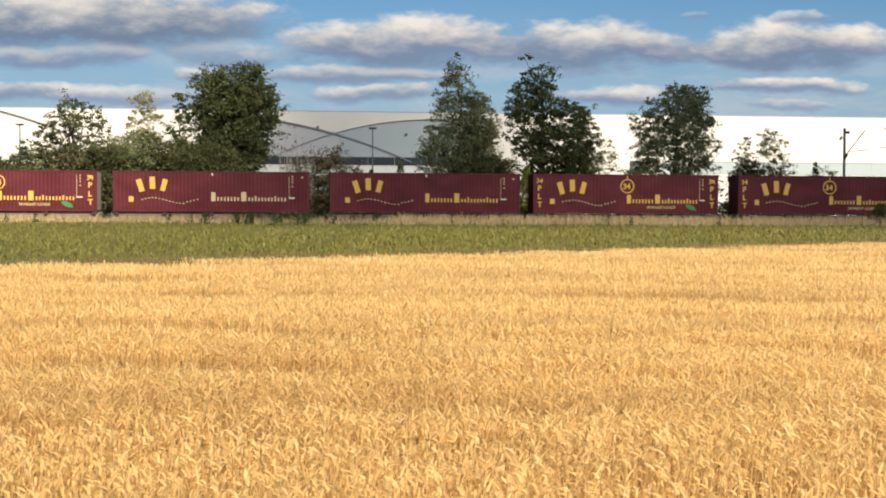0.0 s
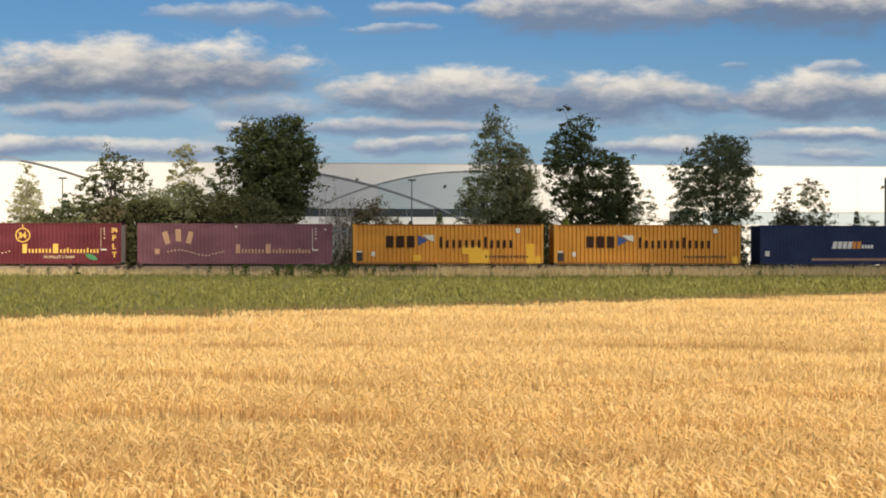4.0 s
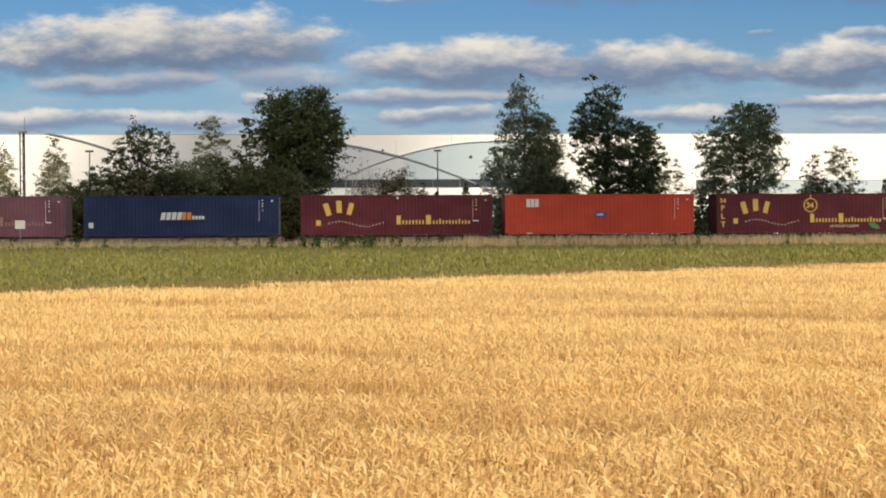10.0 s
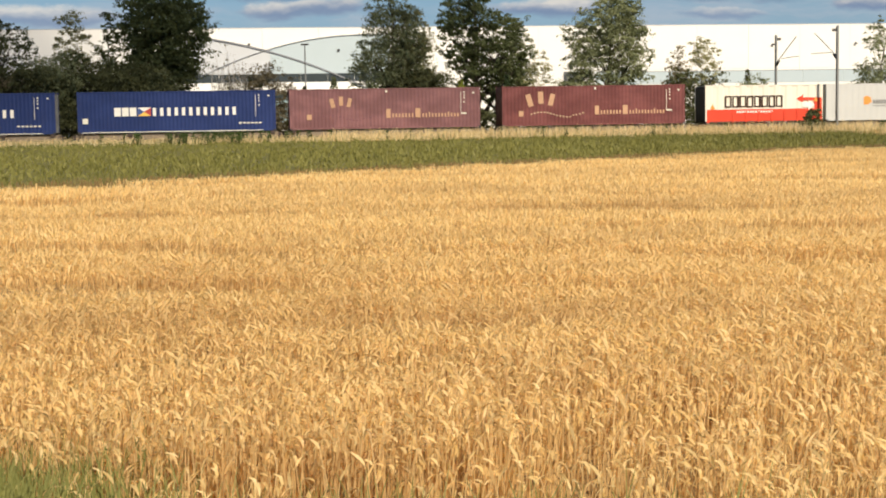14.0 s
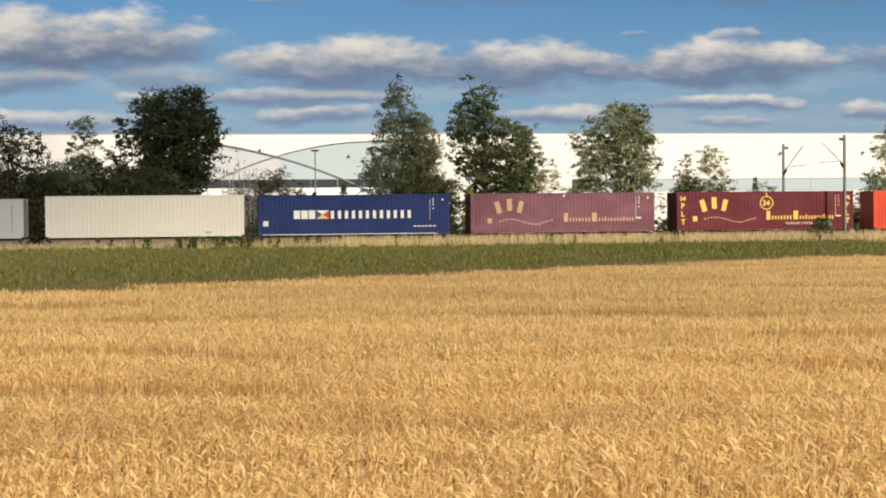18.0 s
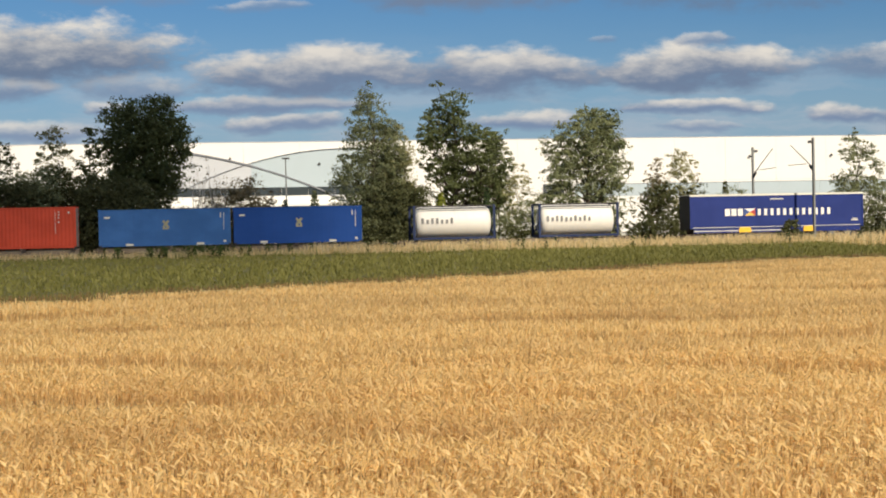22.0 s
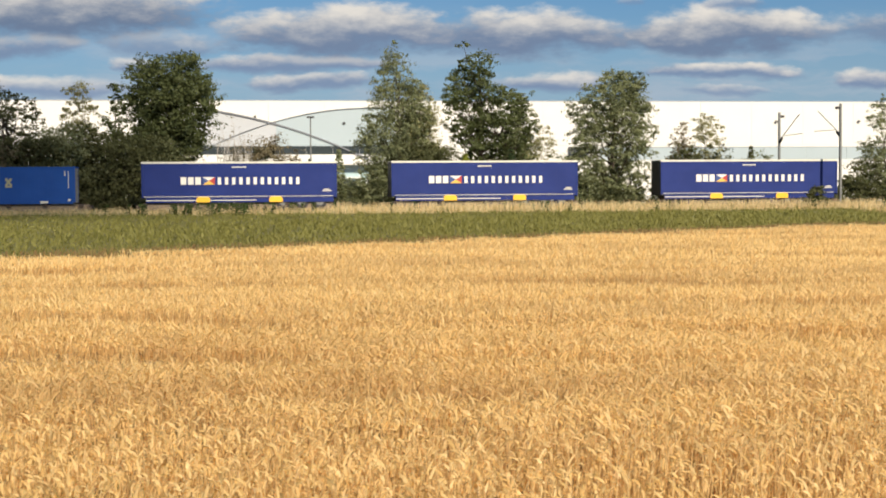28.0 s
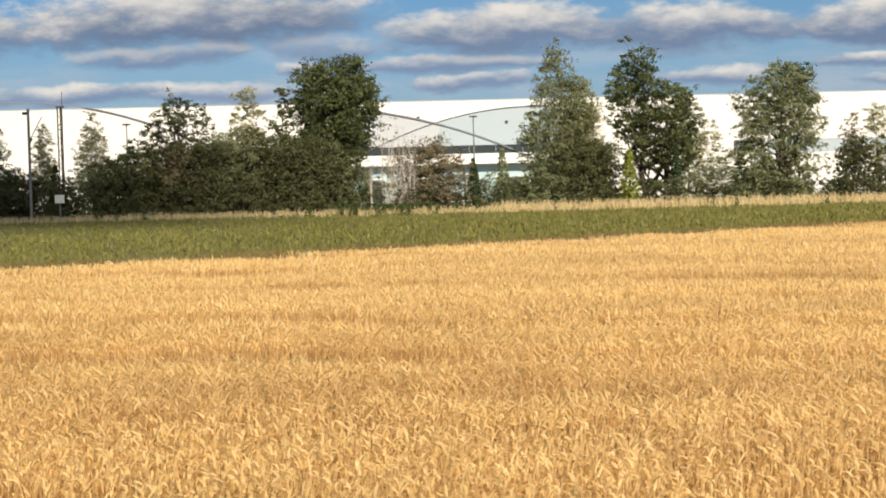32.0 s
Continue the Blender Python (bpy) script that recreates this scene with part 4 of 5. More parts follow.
def upright_leaves(name, c, size, mat):
    """A mesh of narrow leaves that stand more or less upright."""
    k = len(c)
    a = np.stack([RNG.normal(size=k) * 0.42, RNG.normal(size=k) * 0.42, np.ones(k)], 1)
    a /= np.linalg.norm(a, axis=1)[:, None]
    t = RNG.normal(size=k) * 0.8
    b = np.stack([np.cos(t), np.sin(t), np.zeros(k)], 1)
    s = (size * RNG.uniform(0.6, 1.4, k) * np.clip(c[:, 1] / 46, 0.5, 1.1))[:, None]
    w = s * RNG.uniform(0.20, 0.36, (k, 1))
    v = np.stack([c - a * s, c - b * w, c + a * s, c + b * w], 1).reshape(-1, 3)
    return from_arrays(name, v, np.arange(k * 4).reshape(-1, 4), mat)


def make_crop():
    def add(n, x0, x1, y0, y1, cond, count, low, spread):
        x, y = scatter(n, x0, x1, y0, y1)
        ok = cond(x, y) & (np.abs(x) < 0.5 * y + 5)
        x, y = x[ok], y[ok]
        k = len(x)
        h = np.clip(1.06 - (y - field_edge(x)) * 0.0075, 0.76, 1.1) * RNG.uniform(0.86, 1.05, k) * (1 + 0.05 * np.sin(1.7 * x + 0.6 * y) * np.sin(0.53 * x - 0.4 * y))
        cs = []
        for i in range(count):
            f = low + (1 - low) * RNG.uniform(0, 1, k) ** 0.8
            cs.append(np.stack([x + RNG.normal(size=k) * spread, y + RNG.normal(size=k) * spread, h * f - 0.05], 1))
        return np.vstack(cs), (x, y, h)

    front, stems = add(19000, -30, 32, 14, 62, lambda x, y: in_crop(x, y) & (y < field_edge(x) + 2.6), 22, 0.25, 0.07)
    old = (RNG.uniform(size=len(front)) < 0.16) & (front[:, 2] < 0.72)
    ob = new("green_crop", upright_leaves("green_crop", front[~old], 0.060, CROP))
    tagged(ob, "leafy green crop, a tall strip beside the grain", "crop", kind="stuff")
    ob = new("yellow_leaves", upright_leaves("yellow_leaves", front[old], 0.05, CROP_DRY))
    tagged(ob, "yellowing lower leaves of the green crop", "crop", kind="stuff")
    x, y, h = stems
    k = len(x)
    w = 0.008
    lx = RNG.normal(size=k) * 0.04
    z = np.zeros(k)
    sv = np.stack([np.stack([x - w, y, z], 1), np.stack([x + w, y, z], 1), np.stack([x + w * 0.6 + lx, y, h * 0.72], 1), np.stack([x - w * 0.6 + lx, y, h * 0.72], 1)], 1).reshape(-1, 3)
    st = new("crop_stems", from_arrays("crop_stems", sv, np.arange(k * 4).reshape(-1, 4), CROP_STEM))
    tagged(st, "brownish stems at the edge of the green crop", "crop stems", kind="stuff")
    k = 9000
    x = RNG.uniform(-30, 22.4, k)
    y = field_edge(x) + RNG.gamma(2.0, 0.22, k)
    w = RNG.uniform(0.006, 0.014, k)
    h = RNG.uniform(0.70, 0.88, k)
    lx = RNG.normal(size=k) * 0.06
    z = np.zeros(k)
    sv = np.stack([np.stack([x - w, y, z], 1), np.stack([x + w, y, z], 1), np.stack([x + w * 0.5 + lx, y, h], 1), np.stack([x - w * 0.5 + lx, y, h], 1)], 1).reshape(-1, 3)
    st = new("withered_weeds", from_arrays("withered_weeds", sv, np.arange(k * 4).reshape(-1, 4), CROP_STEM))
    tagged(st, "withered brown weeds between the grain and the green crop", "weeds", kind="stuff")
    back, _ = add(26000, -55, 60, 20, 106, lambda x, y: in_crop(x, y) & (y >= field_edge(x) + 2.6), 9, 0.5, 0.11)
    ob = new("green_crop", upright_leaves("green_crop", back, 0.085, CROP))
    tagged(ob, "leafy green crop stretching to the dry verge", "crop", kind="stuff")


make_crop()
sheet("crop_layer", lambda x, y: in_crop(x, y) & (y > field_edge(x) + 1.2) & (np.abs(x) < 0.55 * y + 6), -58, 62, 18, 106, 0.8, 0.55, CROP, "dense lower leaves of the green crop", "crop")


def blades(name, n, q0, q1, o0, o1, h0, h1, w, mat, label, category, clump=0.0):
    q = RNG.uniform(q0, q1, n)
    o = RNG.uniform(o0, o1, n)
    nz = 0.5 + 0.5 * np.sin(q * 0.9 + 2 * np.sin(q * 0.37)) * np.sin(o * 1.1 + q * 0.5)
    ok = RNG.uniform(size=n) > clump * nz
    q, o, nz = q[ok], o[ok], nz[ok]
    k = len(q)
    h = RNG.uniform(h0, h1, k) * (0.82 + 0.3 * nz)
    x = q * CT - o * ST
    y = Y0 + q * ST + o * CT
    d = RNG.normal(size=(k, 2)) * 0.18
    tw = RNG.normal(size=k) * 0.5
    ex, ey = np.cos(tw) * w, np.sin(tw) * w
    v = np.stack([np.stack([x - ex, y - ey, np.zeros(k)], 1), np.stack([x + ex, y + ey, np.zeros(k)], 1),
                  np.stack([x + ex * 0.9 + d[:, 0] * 0.4, y + ey + d[:, 1] * 0.4, h * 0.65], 1), np.stack([x - ex * 0.9 + d[:, 0] * 0.4, y - ey + d[:, 1] * 0.4, h * 0.65], 1),
                  np.stack([x + ex * 0.3 + d[:, 0], y + ey * 0.3 + d[:, 1], h], 1), np.stack([x - ex * 0.3 + d[:, 0], y - ey * 0.3 + d[:, 1], h], 1)], 1).reshape(-1, 3)
    qd = (np.arange(k)[:, None, None] * 6 + np.array([(0, 1, 2, 3), (3, 2, 4, 5)])[None]).reshape(-1, 4)
    ob = new(name, from_arrays(name, v, qd, mat))
    tagged(ob, label, category, kind="stuff")


blades("dry_grass", 17000, -62, -4, -9.8, -1.0, 0.62, 1.08, 0.020, DRY_GRASS, "bleached dry grass beside the railway", "dry grass", 0.4)
blades("dry_grass", 24000, -4, 75, -9.8, -1.0, 0.72, 1.30, 0.020, DRY_GRASS, "tall bleached dry grass beside the railway", "dry grass", 0.3)
blades("dry_grass", 5000, -62, 75, 3.0, 4.0, 0.3, 0.7, 0.022, DRY_GRASS, "dry grass between the tracks", "dry grass", 0.5)
blades("dry_grass", 6000, -62, 75, 6.8, 8.2, 0.5, 1.0, 0.022, DRY_GRASS, "dry grass below the bushes", "dry grass", 0.5)
blades("verge_grass", 14000, -62, 75, -9.8, -4.0, 0.5, 0.95, 0.02, GRASS, "greenish grass mixed into the dry verge", "grass", 0.75)
blades("verge_grass", 12000, -62, -14, -10.2, -6.0, 0.45, 0.80, 0.022, WEED, "rank dark green grass in the verge before the hedge", "grass", 0.7)


def weeds():
    base = None
    for i in range(100):
        q = RNG.uniform(-50, 55)
        if RNG.uniform() < 0.5:
            q = RNG.normal() * 3.2 - 11
        o = RNG.uniform(-10.2, -3.5)
        h = RNG.uniform(0.8, 1.45)
        if i % 10 == 0:
            base = empty("weed", lay(q, o), "dark green leafy weed in the dry verge", "weed", "weeds in the verge")
            k = 90
            z = RNG.uniform(0.1, 1.3, k)
            r = 0.32 * (1.2 - z * 0.6)
            a = RNG.uniform(0, math.tau, k)
            cs = np.stack([np.cos(a) * r * RNG.uniform(0.1, 1, k), np.sin(a) * r * RNG.uniform(0.1, 1, k), z], 1)
            part("leaves", leaves("leaves", cs, 0.085, WEED), WEED, base)
            part("stem", rod(bmesh.new(), (0, 0, 0), (0, 0, 1.25), 0.015, 0.006, 4), CROP_STEM, base)
        else:
            copy_thing(base, lay(q, o, 0, RNG.uniform(0, 360)))


weeds()


def near_grass():
    """Fresh grass along the near edge of the field, thickest where the stand is open."""
    n = 3800
    x = np.where(RNG.uniform(size=n) < 0.6, RNG.normal(size=n) * 0.26 - 1.72, RNG.uniform(-2.6, 2.6, n))
    y = np.where(x < -0.9, RNG.normal(size=n) * 0.55 + 6.5, RNG.normal(size=n) * 0.16 + 6.12)
    ok = (y > 5.2) & (RNG.uniform(size=n) < np.clip(1.0 - 0.25 * (x + 1.2), 0.2, 1))
    x, y = x[ok], y[ok]
    k = len(x)
    h = RNG.uniform(0.36, 0.70, k)
    d = RNG.normal(size=(k, 2)) * 0.10
    w = 0.004
    v = np.stack([np.stack([x - w, y, np.zeros(k)], 1), np.stack([x + w, y, np.zeros(k)], 1), np.stack([x + w + d[:, 0] * 0.4, y + d[:, 1] * 0.4, h * 0.7], 1), np.stack([x - w + d[:, 0] * 0.4, y + d[:, 1] * 0.4, h * 0.7], 1),
                  np.stack([x + w * 0.2 + d[:, 0], y + d[:, 1], h], 1), np.stack([x - w * 0.2 + d[:, 0], y + d[:, 1], h], 1)], 1).reshape(-1, 3)
    qd = (np.arange(k)[:, None, None] * 6 + np.array([(0, 1, 2, 3), (3, 2, 4, 5)])[None]).reshape(-1, 4)
    tagged(new("fresh_grass", from_arrays("fresh_grass", v, qd, GRASS)), "green grass growing up through the grain", "grass", kind="stuff")


near_grass()


# ---------------------------------------------------------------- the train
def text_mesh(body, size, mat, bold=0.0):
    cu = bpy.data.curves.new("lettering", "FONT")
    cu.body, cu.size, cu.extrude, cu.offset = body, size, 0.004, bold
    cu.resolution_u = 2
    ob = bpy.data.objects.new("lettering", cu)
    scene.collection.objects.link(ob)
    me = bpy.data.meshes.new_from_object(ob.evaluated_get(bpy.context.evaluated_depsgraph_get()))
    bpy.data.objects.remove(ob)
    bpy.data.curves.remove(cu)
    me.materials.clear()
    me.materials.append(mat)
    me.transform(Matrix.Rotation(radians(90), 4, "X"))
    return me


def letter(name, body, x, z, size, mat, parent, stretch=1.0, bold=0.0):
    me = text_mesh(body, size, mat, bold)
    me.transform(Matrix.Diagonal((stretch, 1, 1, 1)))
    ob = part(name, me, mat, parent)
    ob.location = (x, -0.012, z)
    return ob


FACE = (-0.014, -0.004)


def bar(bm, x0, x1, z0, z1):
    return box(bm, x0, x1, FACE[0], FACE[1], z0, z1)


def word(bm, x0, x1, z0, z1, n, gap=0.28, slant=0.0, ups=()):
    """A row of n plain letter blocks."""
    w = (x1 - x0) / (n - gap)
    for i in range(n):
        a = x0 + i * w
        b = a + w * (1 - gap)
        t = z1 if not ups or i in ups else z0 + (z1 - z0) * 0.72
        slab(bm, [(a, z0), (b, z0), (b + slant, t), (a + slant, t)], *FACE)
    return bm


def turned(bm, cx, cz, w, h, deg):
    c, s = math.cos(radians(deg)), math.sin(radians(deg))
    slab(bm, [(cx + x * c - z * s, cz + x * s + z * c) for x, z in ((-w / 2, -h / 2), (w / 2, -h / 2), (w / 2, h / 2), (-w / 2, h / 2))], *FACE)


def disc(bm, cx, cz, r, n=14):
    return slab(bm, [(cx + r * math.cos(i * math.tau / n), cz + r * math.sin(i * math.tau / n)) for i in range(n)], *FACE)


def ring(bm, cx, cz, r0, r1, n=20):
    for i in range(n):
        a, b = i * math.tau / n, (i + 1) * math.tau / n
        slab(bm, [(cx + r0 * math.cos(a), cz + r0 * math.sin(a)), (cx + r1 * math.cos(a), cz + r1 * math.sin(a)), (cx + r1 * math.cos(b), cz + r1 * math.sin(b)), (cx + r0 * math.cos(b), cz + r0 * math.sin(b))], *FACE)


def corrugated(L, H, x0, x1, z0, z1, y, period, depth, inward):
    """Pressed sheet: flats and slopes along its length."""
    bm = bmesh.new()
    k = max(1, round((x1 - x0) / period))
    p = (x1 - x0) / k
    pts = []
    f0, f1, f2 = (0.30, 0.48, 0.80) if depth < 0.06 else (0.47, 0.55, 0.92)
    for i in range(k):
        a = x0 + i * p
        pts += [(a, 0), (a + p * f0, 0), (a + p * f1, depth), (a + p * f2, depth)]
    pts += [(x1 - p * 0.02, 0), (x1, 0)]
    lo = [bm.verts.new((x, y + d * inward, z0)) for x, d in pts]
    hi = [bm.verts.new((x, y + d * inward, z1)) for x, d in pts]
    for i in range(len(pts) - 1):
        bm.faces.new((lo[i], lo[i + 1], hi[i + 1], hi[i]))
    return bm


MESHES = {}


def cached(key, make):
    if key not in MESHES:
        MESHES[key] = make()
    return MESHES[key]


def container(label, category, L, H, mat, period=0.27, depth=0.022, smooth=False, rail=None):
    """Steel box: corrugated sides and end, hinged doors, posts, rails and corner castings. Its near lower left corner is the origin."""
    W = 2.5
    c = empty("container", pose(0, 0, 0), label, category, "containers on the train")
    e = 0.16
    key = (round(L, 2), round(H, 2), mat.name, period, depth)
    for nm, y, s in (("side_panel", 0.0, 1), ("side_panel", W, -1)):
        me = cached((nm, s) + key, lambda: mesh_of(corrugated(L, H, e, L - e, 0.16, H - 0.10, y + s * 0.012, period, depth, s), "side_panel", mat))
        part(nm, me, mat, c)
    part("roof_panel", cached(("rf",) + key, lambda: mesh_of(bbox(0.06, L - 0.06, 0.05, W - 0.05, H - 0.06, H - 0.02), "roof_panel", mat)), mat, c)
    part("floor", cached(("fl",) + key, lambda: mesh_of(bbox(0.1, L - 0.1, 0.1, W - 0.1, 0.05, 0.16), "floor", UNDERFRAME)), UNDERFRAME, c)
    for x in (0.0, L - e):
        for y in (0.0, W - 0.12):
            part("corner_post", cached(("cp", x, y) + key, lambda: mesh_of(bbox(x, x + e, y, y + 0.12, 0.12, H - 0.12), "corner_post", mat)), mat, c)
            for z in (0.0, H - 0.12):
                part("corner_casting", cached(("cc", x, y, z) + key, lambda: mesh_of(bbox(x - 0.006, x + 0.178, y - 0.006, y + 0.162 if y < 1 else y + 0.126, z, z + 0.12), "corner_casting", DARKSTEEL if z == 0 else mat)), mat, c)
    for y in (0.0, W - 0.08):
        part("bottom_rail", cached(("br", y) + key, lambda: mesh_of(bbox(e + 0.02, L - e - 0.02, y, y + 0.08, 0.03, 0.16), "bottom_rail", rail or mat)), rail or mat, c)
        part("top_rail", cached(("tr", y) + key, lambda: mesh_of(bbox(e + 0.02, L - e - 0.02, y, y + 0.08, H - 0.10, H - 0.012), "top_rail", rail or mat)), rail or mat, c)
    part("end_wall", cached(("ew",) + key, lambda: mesh_of(bbox(0.03, 0.09, 0.12, W - 0.12, 0.1, H - 0.1), "end_wall", mat)), mat, c)
    for i in range(2):
        y = 0.13 + i * (W - 0.26) / 2
        d = part("door", cached(("dr", i) + key, lambda: mesh_of(bbox(L - 0.10, L - 0.04, y, y + (W - 0.28) / 2, 0.12, H - 0.12), "door", mat)), mat, c)
        for f in (0.25, 0.75):
            part("lock_rod", cached(("lr", i, f) + key, lambda: mesh_of(rod(bmesh.new(), (L - 0.01, y + f * 1.1, 0.1), (L - 0.01, y + f * 1.1, H - 0.1), 0.025), "lock_rod", GALV)), GALV, d)
    return c


def marks(c, L, H, mat=None):
    """Small plates and unreadable data lines near the door end."""
    m = mat or LIGHTMARK
    bm = bar(bmesh.new(), L - 1.42, L - 1.39, H * 0.36, H * 0.88)
    for z in (0.86, 0.79, 0.72, 0.62):
        bar(bm, L - 1.22, L - 1.12, H * z, H * z + 0.09)
    part("data_marking", bm, m, c, "thin pale data lines")
    part("data_plate", bar(bmesh.new(), L - 0.55, L - 0.42, H * 0.84, H * 0.88), m, c)


def swash(c, gold, x0=0.0, ghost=None, text=True, fine=None, small=1.0):
    """Three big tilted blocks, a wavy line of dots and the long word below."""
    bm = bmesh.new()
    for cx, cz, w, h, a in ((2.02 + x0, 1.87, 0.58, 1.02, 17), (2.86 + x0, 2.06, 0.58, 0.98, 2), (3.66 + x0, 1.90, 0.54, 0.98, -15)):
        turned(bm, 2.86 + x0 + (1 - small) * 3.1 + (cx - 2.86 - x0) * small, 1.9 + (cz - 1.9) * small, w * 0.66 * small, h * 0.88 * small, a)
    part("emblem", bm, gold, c, "large tilted golden emblem blocks")
    n = 17
    mat = fine or CREAM
    dot = cached(("dot", mat.name), lambda: mesh_of(disc(bmesh.new(), 0, 0, 0.052, 8), "dot", mat))
    for i in range(n):
        f = i / (n - 1)
        z = 0.80 + 0.22 * math.sin(f * 6.0 + 0.35) * (1 - 0.3 * f) + (0.10 * f if f > 0.8 else 0)
        part("dot", dot, mat, c).location = (2.15 + x0 + f * 3.85, 0, z)
    bm = bar(bmesh.new(), 1.22 + x0, 1.56 + x0, 0.72, 1.10)
    part("data_plate", bm, gold, c)
    if text:
        bm = bmesh.new()
        a = 6.9 + x0 * 0.5
        bar(bm, a, a + 0.30, 0.78, 1.42)
        word(bm, a + 0.42, a + 1.95, 0.80, 1.08, 7, 0.5)
        bar(bm, a + 2.1, a + 2.46, 0.78, 1.44)
        word(bm, a + 2.6, a + 5.25, 0.80, 1.16, 12, 0.5, 0, (2, 8))
        part("lettering", bm, ghost or gold, c, "long line of golden letter blocks")


def plt(c, L):
    for x in (0.22, L - 0.72):
        letter("lettering", "34", x, 2.24, 0.46, GOLD, c, 1.0, 0.014)
        for s, z in (("P", 1.68), ("L", 1.08), ("T", 0.50)):
            letter("lettering", s, x + 0.09, z, 0.54, GOLD, c, 1.0, 0.018)


def leaf_emblem(c, x, z):
    part("leaf_emblem", slab(bmesh.new(), [(x - 0.42, z + 0.22), (x - 0.1, z + 0.25), (x + 0.28, z + 0.08), (x + 0.45, z - 0.2), (x + 0.08, z - 0.2), (x - 0.3, z - 0.02)], *FACE), LEAFGREEN, c, "green leaf emblem")


def flag(c, x, z, w, h):
    part("flag_field", slab(bmesh.new(), [(x, z + h), (x + w, z + h), (x + w * 0.5, z + h * 0.5)], *FACE), WHITE, c)
    part("flag_field", slab(bmesh.new(), [(x, z), (x + w * 0.5, z + h * 0.5), (x, z + h)], *FACE), FLAGBLUE, c)
    part("flag_field", slab(bmesh.new(), [(x, z), (x + w, z), (x + w * 0.5, z + h * 0.5)], *FACE), GOLD, c)
    part("flag_field", slab(bmesh.new(), [(x + w, z), (x + w, z + h), (x + w * 0.5, z + h * 0.5)], *FACE), FLAGRED, c)


L45, H45 = 13.72, 2.9
BUILT = []          # thing, place along the train, height of its floor


def on_train(ob, s, z):
    BUILT.append((ob, s, z))


def maroon(s, mat, gold, label, pallets=False, x0=0.0, ghost=None, text=True, fine=None, small=1.0):
    c = container(label, "container", L45, H45, mat)
    swash(c, gold, x0, ghost, text, fine, small)
    marks(c, L45, H45, CREAM if mat is P_MAROON else LIGHTMARK)
    part("door_plate", bar(bmesh.new(), L45 - 1.42, L45 - 1.0, 0.98, 1.08), LIGHTMARK, c)
    if pallets:
        plt(c, L45)
        bm = bmesh.new()
        ring(bm, 6.92, 2.04, 0.44, 0.52)
        bar(bm, 6.88, 6.96, 2.58, 2.78)
        part("round_emblem", bm, GOLD, c, "round golden emblem")
        letter("lettering", "34", 6.60, 1.84, 0.56, GOLD, c, 1.0, 0.022)
        letter("lettering", "34 PALLET LOADS", 8.35, 0.42, 0.27, CREAM, c, 1.0, 0.006)
        leaf_emblem(c, 11.65, 0.50)
    else:
        part("data_plate", bar(bmesh.new(), 6.85, 6.98, 2.6, 2.75), LIGHTMARK, c)
    on_train(c, s, 1.27)


def ochre(s, patched=False):
    c = container("ochre yellow corrugated container, dark lettering" + (", bright repair patches" if patched else ""), "container", L45, H45, P_YELLOW, 0.30, 0.12, rail=P_RUSTY)
    bm = bmesh.new()
    word(bm, 2.35, 4.4, 1.22, 2.05, 3, 0.26)
    part("lettering", bm, BLACK, c, "three large dark letter blocks")
    bm = bmesh.new()
    word(bm, 6.2, 11.45, 1.20, 1.98, 12, 0.56, 0, (0, 7))
    part("lettering", bm, BLACK, c, "long row of dark letter blocks")
    part("flag_field", slab(bmesh.new(), [(4.65, 1.35), (5.4, 1.75), (4.65, 2.1)], *FACE), FLAGBLUE, c)
    part("flag_field", slab(bmesh.new(), [(4.95, 2.12), (5.8, 2.12), (5.8, 1.65), (5.42, 1.78)], *FACE), LIGHTMARK, c)
    part("data_plate", bar(bmesh.new(), 11.7, 12.02, 2.28, 2.62), LIGHTMARK, c)
    part("data_plate", bar(bmesh.new(), 1.32, 1.58, 0.58, 0.92), LIGHTMARK, c)
    part("hatch", bar(bmesh.new(), 0.25, 0.68, 0.25, 0.85), DARKSTEEL, c, "dark service hatch")
    part("data_plate", bar(bmesh.new(), 0.25, 0.62, 0.86, 0.97), LIGHTMARK, c)
    part("panel", bar(bmesh.new(), L45 - 0.62, L45 - 0.2, 0.1, 0.6), YELLOWBOX, c, "bright yellow corner panel")
    part("data_marking", word(bmesh.new(), 9.5, 12.6, 0.5, 0.66, 14, 0.4), UNDERFRAME, c)
    if patched:
        part("repair_patch", bar(bmesh.new(), L45 - 5.4, L45 - 3.95, 0.12, 1.05), YELLOWBOX, c, "bright yellow repair patch")
        part("repair_patch", bar(bmesh.new(), L45 - 5.9, L45 - 5.404, 0.75, 1.3), YELLOWBOX, c)
        part("repair_patch", bar(bmesh.new(), L45 - 5.4, L45 - 4.5, 1.054, 1.3), YELLOWBOX, c)
        part("repair_patch", bar(bmesh.new(), 4.3, 4.9, 0.25, 0.7), YELLOWBOX, c)
        part("panel", bar(bmesh.new(), L45 - 1.25, L45 - 0.66, 0.1, 1.5), YELLOWBOX, c)
    on_train(c, s, 1.27)


def ferry_text(c, x, z, h):
    """White letter blocks, a four-coloured flag, more white letter blocks; 8.45 m in all."""
    part("lettering", word(bmesh.new(), x, x + 1.52, z, z + h, 3, 0.14), WHITE, c, "three bold white letter blocks")
    flag(c, x + 1.6, z, 0.92, h)
    part("lettering", word(bmesh.new(), x + 2.64, x + 8.4, z, z + h * 0.94, 12, 0.54), WHITE, c, "long row of white letter blocks")


